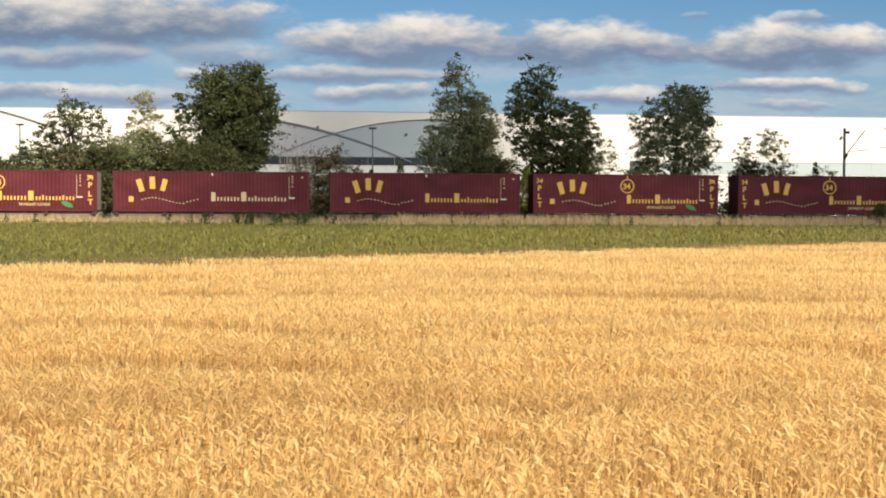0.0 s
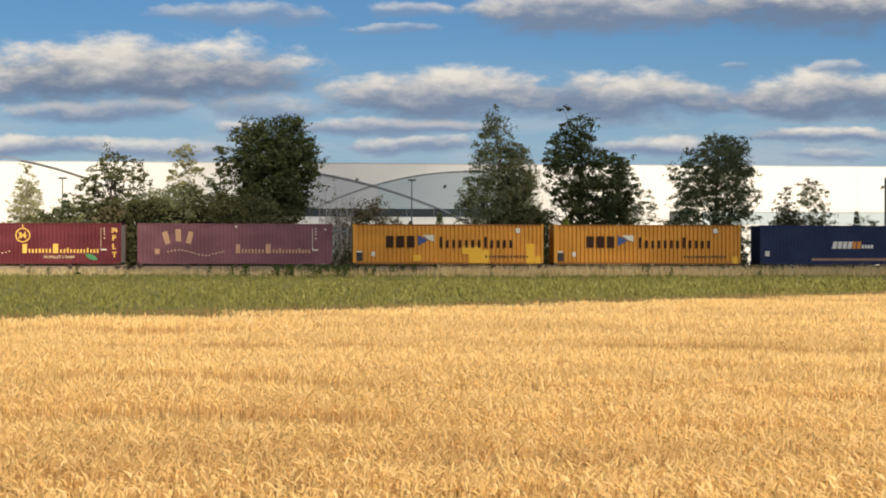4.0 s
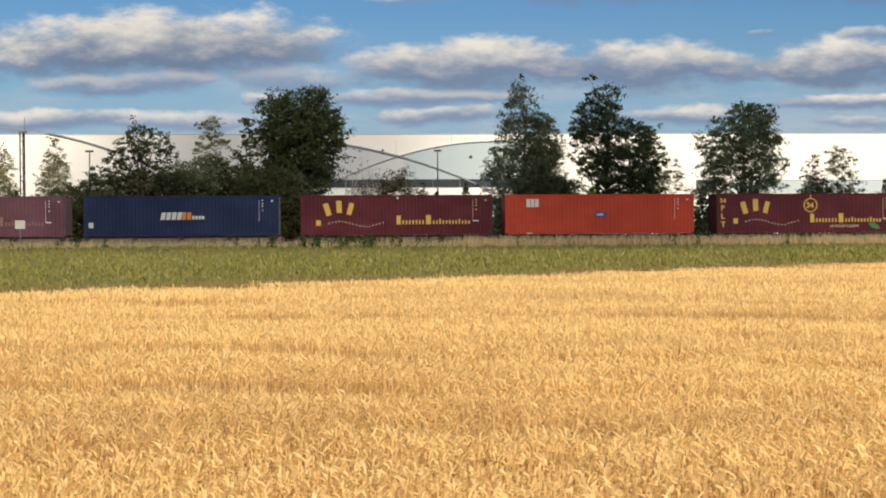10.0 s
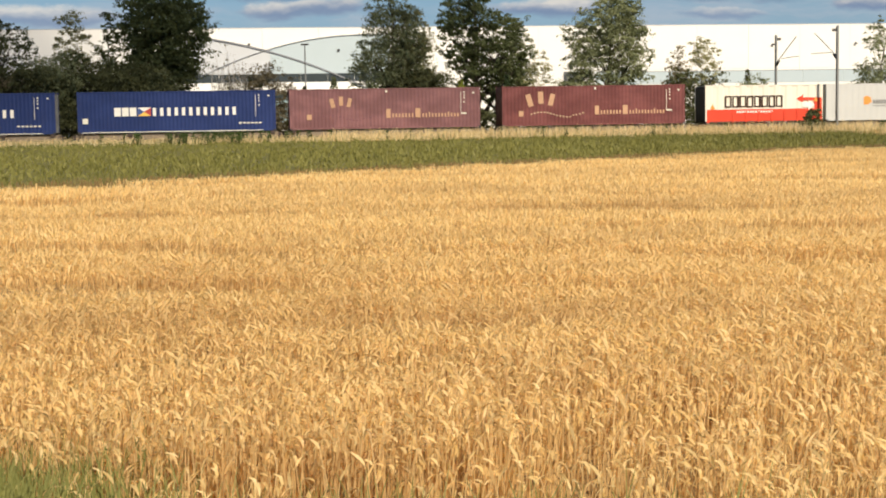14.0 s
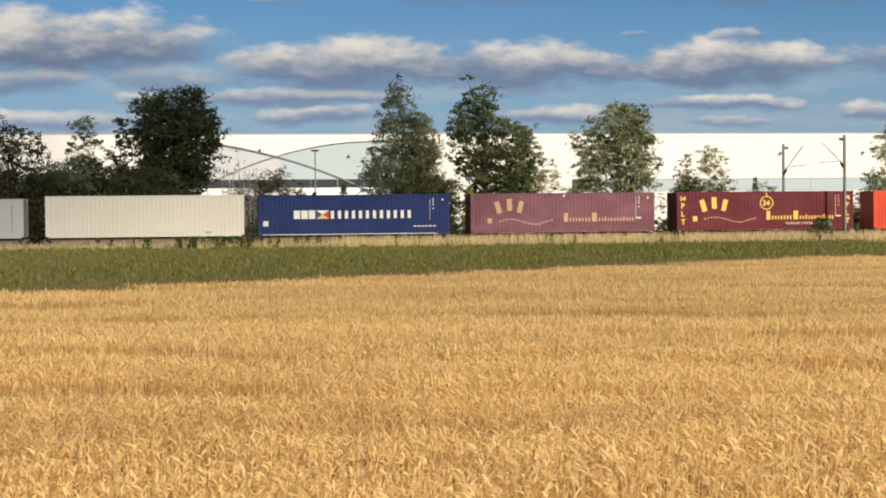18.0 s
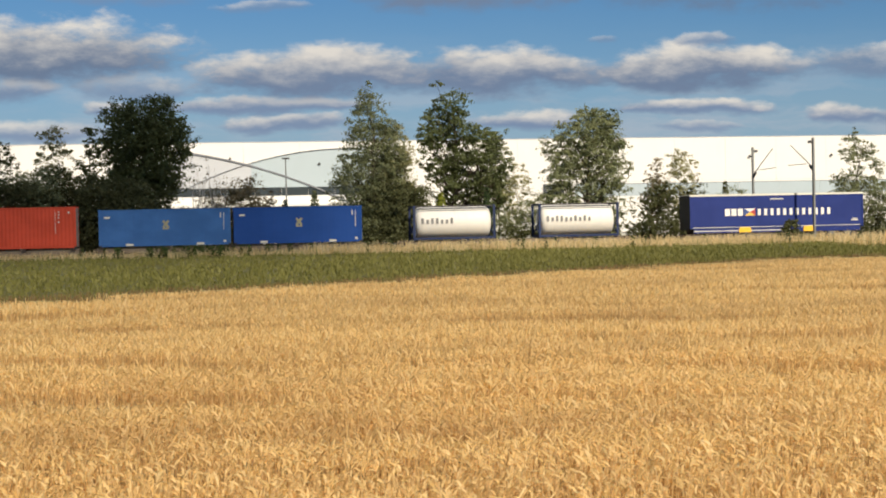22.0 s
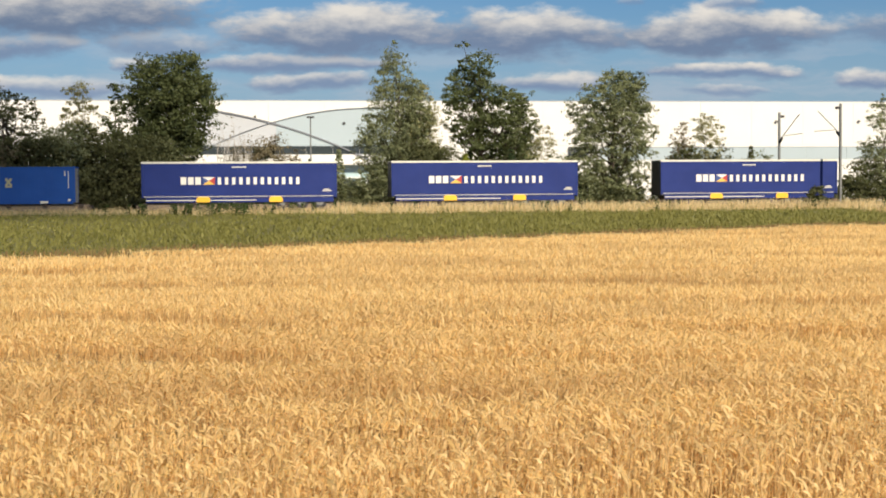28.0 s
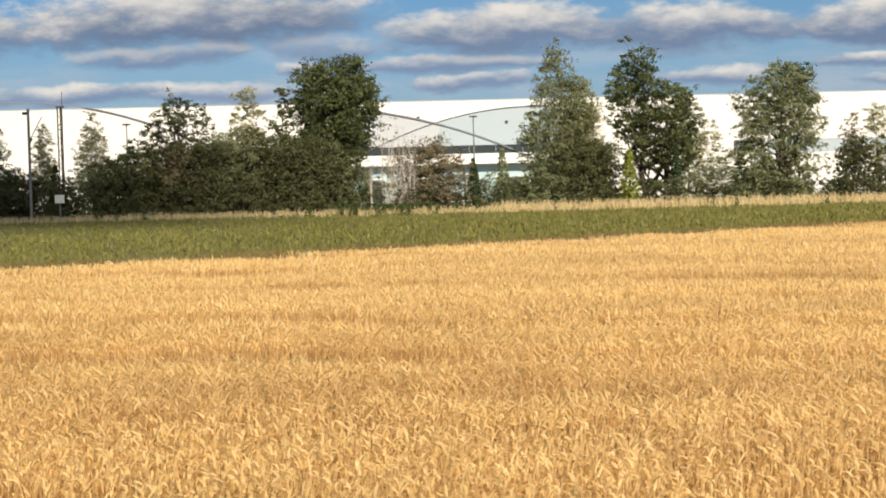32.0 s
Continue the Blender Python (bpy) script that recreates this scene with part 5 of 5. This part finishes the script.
def royal(s):
    c = container("royal blue container with white lettering and a small flag", "container", L45, H45, P_BLUE)
    ferry_text(c, 2.52, 1.18, 0.60)
    marks(c, L45, H45)
    part("data_plate", bar(bmesh.new(), 0.35, 0.72, 0.68, 1.05), LIGHTMARK, c)
    part("sill_line", bar(bmesh.new(), 0.3, L45 - 0.9, 0.05, 0.10), LIGHTMARK, c, "thin white line along the sill")
    part("data_marking", word(bmesh.new(), L45 - 2.6, L45 - 1.0, 0.55, 0.64, 6, 0.3), LIGHTMARK, c)
    on_train(c, s, 1.27)


def navy(s, slogan):
    c = container("dark navy container with slanted white and orange lettering", "container", L45, H45, P_NAVY)
    part("lettering", word(bmesh.new(), 5.36, 6.80, 1.19, 1.71, 4, 0.2, 0.12), WHITE, c, "slanted white letter blocks")
    part("lettering", word(bmesh.new(), 6.86, 7.5, 1.19, 1.71, 2, 0.2, 0.06), ORANGE, c, "orange figure blocks")
    part("lettering", word(bmesh.new(), 7.6, 8.45, 1.21, 1.46, 4, 0.25), WHITE, c)
    marks(c, L45, H45)
    part("data_plate", bar(bmesh.new(), 0.35, 0.68, 0.62, 1.0), LIGHTMARK, c)
    if slogan:
        leaf_emblem(c, 11.55, 1.08)
        part("lettering", word(bmesh.new(), 3.85, 12.3, 0.30, 0.48, 46, 0.3), GOLD_FADED, c, "fine pale slogan line")
    on_train(c, s, 1.27)


def redbox(s):
    c = container("orange-red container with small white lettering", "container", L45, H45, P_RED)
    part("lettering", word(bmesh.new(), 1.53, 2.42, 1.98, 2.56, 3, 0.14), WHITE, c, "three white letter blocks")
    p = part("label_plate", bar(bmesh.new(), 6.5, 7.35, 1.24, 1.60), FLAGBLUE, c, "small navy label plate")
    part("lettering", box(word(bmesh.new(), 6.64, 7.1, 1.34, 1.50, 4, 0.3), 6.64, 6.65, -0.02, -0.016, 1.34, 1.5), WHITE, p).location = (0, -0.012, 0)
    marks(c, L45, H45)
    part("data_plate", bar(bmesh.new(), 1.55, 1.95, 0.06, 0.14), LIGHTMARK, c)
    on_train(c, s, 1.27)


L30 = 9.125


def bulkbox(s):
    c = container("white and red bulk container with outlined lettering", "container", L30, 2.78, P_WHITE, 0.9, 0.05)
    for side in c.children:
        if side.name.startswith("end_wall"):
            side.data.materials[0] = DARKSTEEL
    part("red_band", bar(bmesh.new(), 0.1, L30 - 0.05, 0.02, 0.98), P_SIGNALRED, c, "bright red lower band")
    part("hopper_sill", box(bmesh.new(), 0.3, 8.9, -0.02, -0.016, 0.03, 0.10), UNDERFRAME, c, "grimy sill under the hopper")
    for i in range(6):
        part("rib", box(bmesh.new(), 2.05 + i * 1.0, 2.2 + i * 1.0, -0.06, -0.022, 0.05, 0.8), P_SIGNALRED, c)
    bm = bmesh.new()
    n, x0, w = 8, 1.5, 0.565
    for i in range(n):
        a = x0 + i * w
        for p in ((a, a + 0.11, 1.12, 1.98), (a + 0.40, a + 0.51, 1.12, 1.98), (a + 0.11, a + 0.40, 1.12, 1.22), (a + 0.11, a + 0.40, 1.88, 1.98)):
            bar(bm, *p)
    part("lettering", bm, BLACK, c, "black outlined letter blocks")
    part("arrow", slab(bmesh.new(), [(7.05, 1.7), (7.6, 2.02), (7.55, 1.8), (9.05, 1.78), (9.05, 0.98), (8.5, 0.98), (8.4, 1.55), (7.55, 1.6), (7.6, 1.38)], -0.018, -0.0145), P_SIGNALRED, c, "red arrow")
    part("arrow", slab(bmesh.new(), [(7.5, 1.46), (8.02, 1.44), (7.98, 1.62), (8.5, 1.25), (7.95, 0.85), (8.02, 1.06), (7.5, 1.1)], -0.024, -0.0185), WHITE, c, "white arrow")
    part("star_emblem", slab(bmesh.new(), [(0.35, 1.02), (0.75, 1.02), (0.55, 1.4)], -0.018, -0.0145), ORANGE, c)
    part("star_emblem", slab(bmesh.new(), [(8.35, 1.5), (8.75, 1.5), (8.55, 1.85)], -0.03, -0.0245), ORANGE, c)
    bm = word(bmesh.new(), 2.4, 5.2, 0.72, 0.86, 14, 0.35)
    p = part("lettering", bm, WHITE, c)
    p.location = (0, -0.012, 0)
    on_train(c, s, 1.27)


def greybox(s):
    c = container("smooth light grey container with a faint logo", "container", L30, 2.78, P_GREY, 0.5, 0.008)
    part("emblem", slab(bmesh.new(), [(2.97, 1.2), (3.3, 1.2), (3.6, 1.4), (3.5, 1.75), (3.2, 1.85), (2.97, 1.75)], *FACE), ORANGE, c, "orange emblem")
    part("lettering", word(bmesh.new(), 3.7, 6.25, 1.25, 1.55, 12, 0.2), GREYMARK, c, "grey letter blocks")
    part("lettering", word(bmesh.new(), 3.7, 5.5, 1.05, 1.12, 16, 0.3), GREYMARK, c)
    part("data_marking", bar(bmesh.new(), 8.32, 8.36, 0.4, 2.4), GREYMARK, c)
    on_train(c, s, 1.27)


def whitebox(s):
    c = container("plain off-white container with pressed panels", "container", L45, 2.95, P_WHITE, 0.30, 0.012)
    for x in (0.85, 12.75):
        part("tie_bar", bar(bmesh.new(), x, x + 0.05, 0.25, 2.8), LIGHTMARK, c)
    part("patch", bar(bmesh.new(), 7.4, 9.6, 0.3, 1.0), LIGHTMARK, c, "slightly greyer repaired panel")
    part("stain", bar(bmesh.new(), 11.0, 11.4, 0.25, 0.38), OCHRE, c)
    on_train(c, s, 1.27)


def bluebox(s, mat, label):
    c = container(label, "container", L30, 2.62, mat, 0.9, 0.006)
    bm = bmesh.new()
    turned(bm, 4.62, 1.55, 0.16, 0.62, 38)
    turned(bm, 4.62, 1.55, 0.16, 0.62, -38)
    bar(bm, 4.40, 4.84, 1.18, 1.30)
    part("emblem", bm, OCHRE, c, "small crossed ochre emblem")
    for x in (1.85, 6.75):
        part("label_plate", box(bmesh.new(), x, x + 0.52, -0.03, -0.005, 0.06, 0.22), LIGHTMARK, c)
    part("data_plate", bar(bmesh.new(), 0.4, 0.78, 2.0, 2.14), LIGHTMARK, c)
    part("data_marking", bar(bmesh.new(), 8.64, 8.68, 1.1, 2.3), LIGHTMARK, c)
    part("data_plate", bar(bmesh.new(), 8.4, 8.47, 1.95, 2.3), LIGHTMARK, c)
    part("data_plate", bar(bmesh.new(), 8.62, 8.8, 0.2, 0.36), LIGHTMARK, c)
    on_train(c, s, 1.27)


def tank(s, n, label):
    L, H, W = 6.06, 2.5, 2.44
    c = empty("tank_container", pose(0, 0, 0), label, "tank container", "tanks on the train")
    for x in (0.0, L - 0.16):
        for y in (0.0, W - 0.14):
            part("corner_post", bbox(x, x + 0.16, y, y + 0.14, 0, H), P_NAVY, c)
        part("end_beam", bbox(x, x + 0.16, 0.144, W - 0.144, 0.0, 0.18), P_NAVY, c)
        part("end_beam", bbox(x, x + 0.16, 0.144, W - 0.144, H - 0.14, H), P_NAVY, c)
        part("brace", rod(bmesh.new(), (x + 0.08, 0.14, 0.2), (x + 0.08, W - 0.14, H * 0.5), 0.05), P_NAVY, c)
        part("brace", rod(bmesh.new(), (x + 0.08, W - 0.14, 0.2), (x + 0.08, 0.14, H * 0.5), 0.05), P_NAVY, c)
    for y in (0.0, W - 0.12):
        part("bottom_rail", bbox(0.164, L - 0.164, y, y + 0.12, 0.02, 0.2), P_NAVY, c)
        part("top_rail", bbox(0.164, L - 0.164, y + 0.02, y + 0.08, H - 0.1, H - 0.03), DARKSTEEL, c)
    bm = bmesh.new()
    rings = []
    R, cz = 1.13, 1.27
    for x, f in ((0.22, 0.55), (0.32, 0.86), (0.52, 0.985), (0.8, 1.0), (L - 0.8, 1.0), (L - 0.52, 0.985), (L - 0.32, 0.86), (L - 0.22, 0.55)):
        rings.append([bm.verts.new((x, W / 2 + R * f * math.cos(i * math.tau / 28), cz + R * f * math.sin(i * math.tau / 28))) for i in range(28)])
    for a, b in zip(rings, rings[1:]):
        for i in range(28):
            bm.faces.new((a[i], a[(i + 1) % 28], b[(i + 1) % 28], b[i]))
    bm.faces.new(rings[0][::-1])
    bm.faces.new(rings[-1])
    part("tank", bm, P_TANK, c, "white cylindrical tank shell", True)
    part("walkway", bbox(0.3, L - 0.3, W / 2 - 0.9, W / 2 - 0.55, H - 0.06, H - 0.02), GALV, c)
    for x in (2.3, 3.8):
        part("manhole", rod(bmesh.new(), (x, W / 2, H - 0.16), (x, W / 2, H - 0.02), 0.25, None, 12), GALV, c)
    bm = bmesh.new()
    # letter blocks on the curved shell
    word(bm, 0.62, 0.62 + 0.33 * n, 1.18, 1.58, n, 0.5, 0, (0, 2, 3, 6, 8))
    ob = part("lettering", bm, GREYMARK, c, "row of dark letter blocks")
    ob.location = (0, 0.06, 0)
    on_train(c, s, 1.27)


def trailer(s):
    """Curtain-sided trailer body riding low in a pocket wagon."""
    L, W = 13.72, 2.5
    z0, H = 0.0, 2.92
    c = empty("curtain_trailer", pose(0, 0, 0), "blue curtain-sided semi-trailer with white lettering on the train", "trailer", "trailers on the train")
    bm = bmesh.new()
    k = 46
    pts = [(0.14 + (L - 0.28) * i / k, 0.014 * math.sin(i * 2.4) * math.sin(i * 0.9) + 0.012) for i in range(k + 1)]
    lo = [bm.verts.new((x, y, 0.50)) for x, y in pts]
    md = [bm.verts.new((x, y * 1.8, 1.6)) for x, y in pts]
    hi = [bm.verts.new((x, y, H - 0.14)) for x, y in pts]
    for a, b in ((lo, md), (md, hi)):
        for i in range(k):
            bm.faces.new((a[i], a[i + 1], b[i + 1], b[i]))
    part("curtain", bm, P_CURTAIN, c, "blue curtain, slightly rippled", True)
    part("curtain", bbox(0.14, L - 0.14, W - 0.04, W - 0.01, 0.5, H - 0.14), P_CURTAIN, c)
    part("roof", bbox(0.0, L, 0.06, W - 0.06, H - 0.05, H), LIGHTMARK, c, "pale tarpaulin roof")
    for y in (-0.004, W - 0.06):
        part("top_rail", bbox(0.0, L, y, y + 0.06, H - 0.13, H - 0.004), LIGHTMARK, c, "off-white top rail")
        part("side_rail", bbox(0.0, L, y, y + 0.06, 0.38, 0.49), P_CURTAIN, c)
    part("front_wall", bbox(0.0, 0.10, 0.064, W - 0.064, 0.3, H - 0.06), DARKSTEEL, c, "dark front wall")
    for y in (0.064, 1.28):
        part("rear_door", bbox(L - 0.08, L - 0.01, y, y + 1.16, 0.3, H - 0.06), P_CURTAIN, c)
    for x in (0.0, L - 0.13):
        part("corner_post", bbox(x, x + 0.13, -0.002, 0.062, 0.5, H - 0.135), P_CURTAIN, c)
    part("reflex_strip", box(bmesh.new(), 0.2, L - 0.3, -0.012, -0.006, 0.44, 0.475), LIGHTMARK, c, "pale reflective strip")
    part("chassis", bbox(0.4, L - 0.2, 0.5, W - 0.5, 0.0, 0.34), UNDERFRAME, c)
    part("skirt", bbox(0.3, L - 0.25, 0.03, 0.09, 0.04, 0.36), P_CURTAIN, c, "blue side skirt")
    part("skirt_line", box(bmesh.new(), 0.3, 8.0, 0.016, 0.026, 0.16, 0.22), LIGHTMARK, c)
    for x in (3.8, 8.9):
        bm = slab(bmesh.new(), [(x, 0.05), (x + 0.95, 0.05), (x + 0.95, 0.32), (x + 0.82, 0.44), (x + 0.13, 0.44), (x, 0.32)], -0.035, 0.02)
        part("lifting_pocket", bm, YELLOWBOX, c, "yellow lifting pocket")
    part("lettering", word(bmesh.new(), 2.72, 4.12, 1.30, 1.83, 3, 0.22), WHITE, c, "three bold white letter blocks").location = (0, -0.012, 0)
    flag(c, 4.24, 1.30, 0.86, 0.53)
    part("lettering", word(bmesh.new(), 5.3, 11.05, 1.30, 1.80, 12, 0.54), WHITE, c, "long row of white letter blocks").location = (0, -0.012, 0)
    part("data_marking", word(bmesh.new(), 6.3, 7.3, 2.48, 2.57, 9, 0.2), LIGHTMARK, c)
    part("data_marking", word(bmesh.new(), 12.7, 13.3, 0.78, 0.86, 5, 0.2), LIGHTMARK, c)
    part("data_marking", bar(bmesh.new(), 12.8, 13.2, 0.9, 0.96), LIGHTMARK, c)
    for x in (9.9, 11.2, 12.5):
        w = part("wheel", rod(bmesh.new(), (x, 0.12, 0.05), (x, 0.5, 0.05), 0.5, None, 20), DARKSTEEL, c, "black tyre")
        part("rim", rod(bmesh.new(), (x, 0.10, 0.05), (x, 0.119, 0.05), 0.28, None, 14), GALV, w)
    on_train(c, s, 1.27)


FLATCAR = {}


def flatcar(s, L):
    """Low container wagon: frame, sole bars, buffers, two bogies."""
    key = round(L, 1)
    if key not in FLATCAR:
        w = empty("flat_wagon", pose(0, 0, 0), "low rusty container wagon with two bogies", "wagon", "wagons of the train")
        for y in (0.25, 2.0):
            part("sole_bar", bbox(-0.15, L + 0.15, y, y + 0.22, 0.82, 1.22), DUSTY, w)
        for i in range(5):
            x = 0.1 + i * (L - 0.5) / 4
            part("cross_beam", bbox(x, x + 0.3, 0.04, 2.46, 1.08, 1.262), UNDERFRAME, w)
        for x in (-0.42, L + 0.15):
            part("buffer_beam", bbox(x, x + 0.27, 0.2, 2.3, 0.85, 1.15), UNDERFRAME, w)
        for x in (1.9, L - 1.9):
            b = part("bogie", bbox(x - 1.2, x + 1.2, 0.28, 0.40, 0.48, 0.72), UNDERFRAME, w)
            part("side_frame", bbox(x - 1.2, x + 1.2, 2.1, 2.22, 0.48, 0.72), UNDERFRAME, b)
            for dx in (-0.9, 0.9):
                part("axle", rod(bmesh.new(), (x + dx, 0.3, 0.74), (x + dx, 2.2, 0.74), 0.08), RUST, b)
                for y in (0.46, 1.9):
                    part("wheel", rod(bmesh.new(), (x + dx, y, 0.74), (x + dx, y + 0.13, 0.74), 0.456, None, 20), RUST, b)
        FLATCAR[key] = w
        ob = w
    else:
        ob = copy_thing(FLATCAR[key], pose(0, 0, 0))
    on_train(ob, s, 0.0)


def make_train():
    gold = "deep maroon container with golden emblem and lettering"
    pal = "deep maroon container with golden lettering and round emblem"
    maroon(-294.8, P_MAROON, GOLD, pal, True)
    maroon(-280.0, P_MAROON, GOLD, gold, False, -0.12, CREAM)
    maroon(-264.8, P_MAROON, GOLD, gold, False, -0.12)
    maroon(-250.1, P_MAROON, GOLD, pal, True)
    maroon(-234.85, P_MAROON, GOLD, pal, True)
    maroon(-220.0, P_PURPLE, GOLD_FADED, "bleached purple container with faded golden lettering")
    ochre(-204.8, True)
    ochre(-190.3)
    navy(-175.1, True)
    ochre(-160.45)
    maroon(-145.15, P_PURPLE, GOLD_GHOST, "bleached purple container, lettering almost worn off", False, 0, GOLD_GHOST, True, P_PURPLE)
    navy(-130.2, False)
    maroon(-114.95, P_MAROON, GOLD, gold, False, -0.12)
    redbox(-100.3)
    maroon(-84.9, P_MAROON, GOLD, pal, True)
    royal(-70.05)
    royal(-54.85)
    maroon(-40.15, P_PINK, GOLD_FADED, "sun-bleached pink container with faded lettering", False, 0, GOLD_FADED, True, P_PURPLE, 0.74)
    maroon(-24.8, P_MAROON_OLD, GOLD_FADED, "dull maroon container with faded golden lettering", False, 0, GOLD_FADED)
    bulkbox(-9.5)
    greybox(-0.1)
    whitebox(10.5)
    royal(25.2)
    maroon(40.5, P_PURPLE, GOLD_FADED, "bleached purple container with faded golden lettering", False, 0, GOLD_FADED)
    maroon(55.95, P_MAROON, GOLD, pal, True)
    redbox(71.3)
    bluebox(86.55, P_SKYBLUE, "bleached mid-blue container with a small emblem")
    bluebox(95.9, P_STRONGBLUE, "strong blue container with a small emblem")
    tank(108.75, 7, "white tank in a dark blue frame")
    tank(118.05, 10, "white tank in a grey-blue frame with longer lettering")
    trailer(129.6)
    ochre(147.35)
    trailer(164.85)
    bluebox(183.75, P_STRONGBLUE, "strong blue container with a small emblem")
    trailer(197.4)
    trailer(215.05)
    trailer(235.05)
    for s in (-294.8, -280.0, -264.8, -250.1, -234.85, -220.0, -204.8, -190.3, -175.1, -160.45, -145.15, -130.2, -114.95, -100.3, -84.9, -70.05, -54.85, -40.15, -24.8, 10.5, 25.2, 40.5, 55.95, 71.3, 129.6, 147.35, 164.85, 197.4, 215.05, 235.05):
        flatcar(s, L45)
    flatcar(-9.5, 18.5)
    flatcar(86.55, 18.5)
    flatcar(108.0, 16.8)
    flatcar(183.2, 10.3)


make_train()


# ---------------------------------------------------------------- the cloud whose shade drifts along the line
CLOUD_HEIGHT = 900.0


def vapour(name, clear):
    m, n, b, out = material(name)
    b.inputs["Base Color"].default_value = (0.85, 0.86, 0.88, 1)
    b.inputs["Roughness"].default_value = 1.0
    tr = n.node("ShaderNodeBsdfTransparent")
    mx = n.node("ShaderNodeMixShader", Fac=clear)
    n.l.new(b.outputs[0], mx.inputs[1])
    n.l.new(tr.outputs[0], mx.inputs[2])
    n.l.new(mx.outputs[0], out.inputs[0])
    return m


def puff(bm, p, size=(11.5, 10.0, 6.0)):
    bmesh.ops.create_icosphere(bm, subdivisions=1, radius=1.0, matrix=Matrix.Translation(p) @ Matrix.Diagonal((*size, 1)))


def make_veil():
    """A thin cloud that passes over the crop and the train."""
    bm = bmesh.new()
    for i in range(13):
        for j in range(7):
            puff(bm, Vector((-78 + i * 13.0 + RNG.normal() * 2.5, -86 + j * 12.0 + RNG.normal() * 2.0, RNG.uniform(-4, 4))))
    ob = new("cloud", mesh_of(bm, "cloud", vapour("veil_vapour", 0.92), True))
    return tagged(ob, "thin high cloud that passes over the fields", "cloud")


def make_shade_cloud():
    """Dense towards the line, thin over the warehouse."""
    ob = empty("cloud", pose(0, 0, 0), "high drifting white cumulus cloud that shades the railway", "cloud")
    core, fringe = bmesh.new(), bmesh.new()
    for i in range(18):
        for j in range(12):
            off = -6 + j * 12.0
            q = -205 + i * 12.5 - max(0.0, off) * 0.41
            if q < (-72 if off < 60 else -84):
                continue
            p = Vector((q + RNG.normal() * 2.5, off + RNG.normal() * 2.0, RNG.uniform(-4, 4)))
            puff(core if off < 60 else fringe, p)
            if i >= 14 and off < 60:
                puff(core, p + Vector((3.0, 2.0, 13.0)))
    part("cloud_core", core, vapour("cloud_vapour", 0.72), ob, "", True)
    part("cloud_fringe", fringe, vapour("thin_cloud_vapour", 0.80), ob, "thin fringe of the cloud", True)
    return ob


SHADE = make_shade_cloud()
VEIL = make_veil()


# ---------------------------------------------------------------- movement
def run(t):
    """Metres that the train has gone to the left at t seconds, counted from 16 s."""
    u = (t - 16) / 16
    return 16 * (17.0637 * u + 1.0490 * u * u + 0.0262 * u ** 3)


def motions():
    for ob, s, z in BUILT:
        walk(ob, [(t, lay(s - run(t), 0.0, z)) for t in range(0, 33, 2)])
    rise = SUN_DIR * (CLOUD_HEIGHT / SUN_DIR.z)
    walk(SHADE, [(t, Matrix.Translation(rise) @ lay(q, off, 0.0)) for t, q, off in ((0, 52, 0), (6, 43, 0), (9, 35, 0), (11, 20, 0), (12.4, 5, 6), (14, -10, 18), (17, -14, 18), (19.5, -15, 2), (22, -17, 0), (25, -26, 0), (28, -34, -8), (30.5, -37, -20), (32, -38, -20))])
    walk(VEIL, [(t, Matrix.Translation(rise) @ lay(q, 0.0, 0.0)) for t, q in ((0, 420), (11.5, 190), (14, 96), (17, 66), (18.6, 14), (20.5, 2), (23.6, -10), (26.6, -160), (32, -340))])


motions()
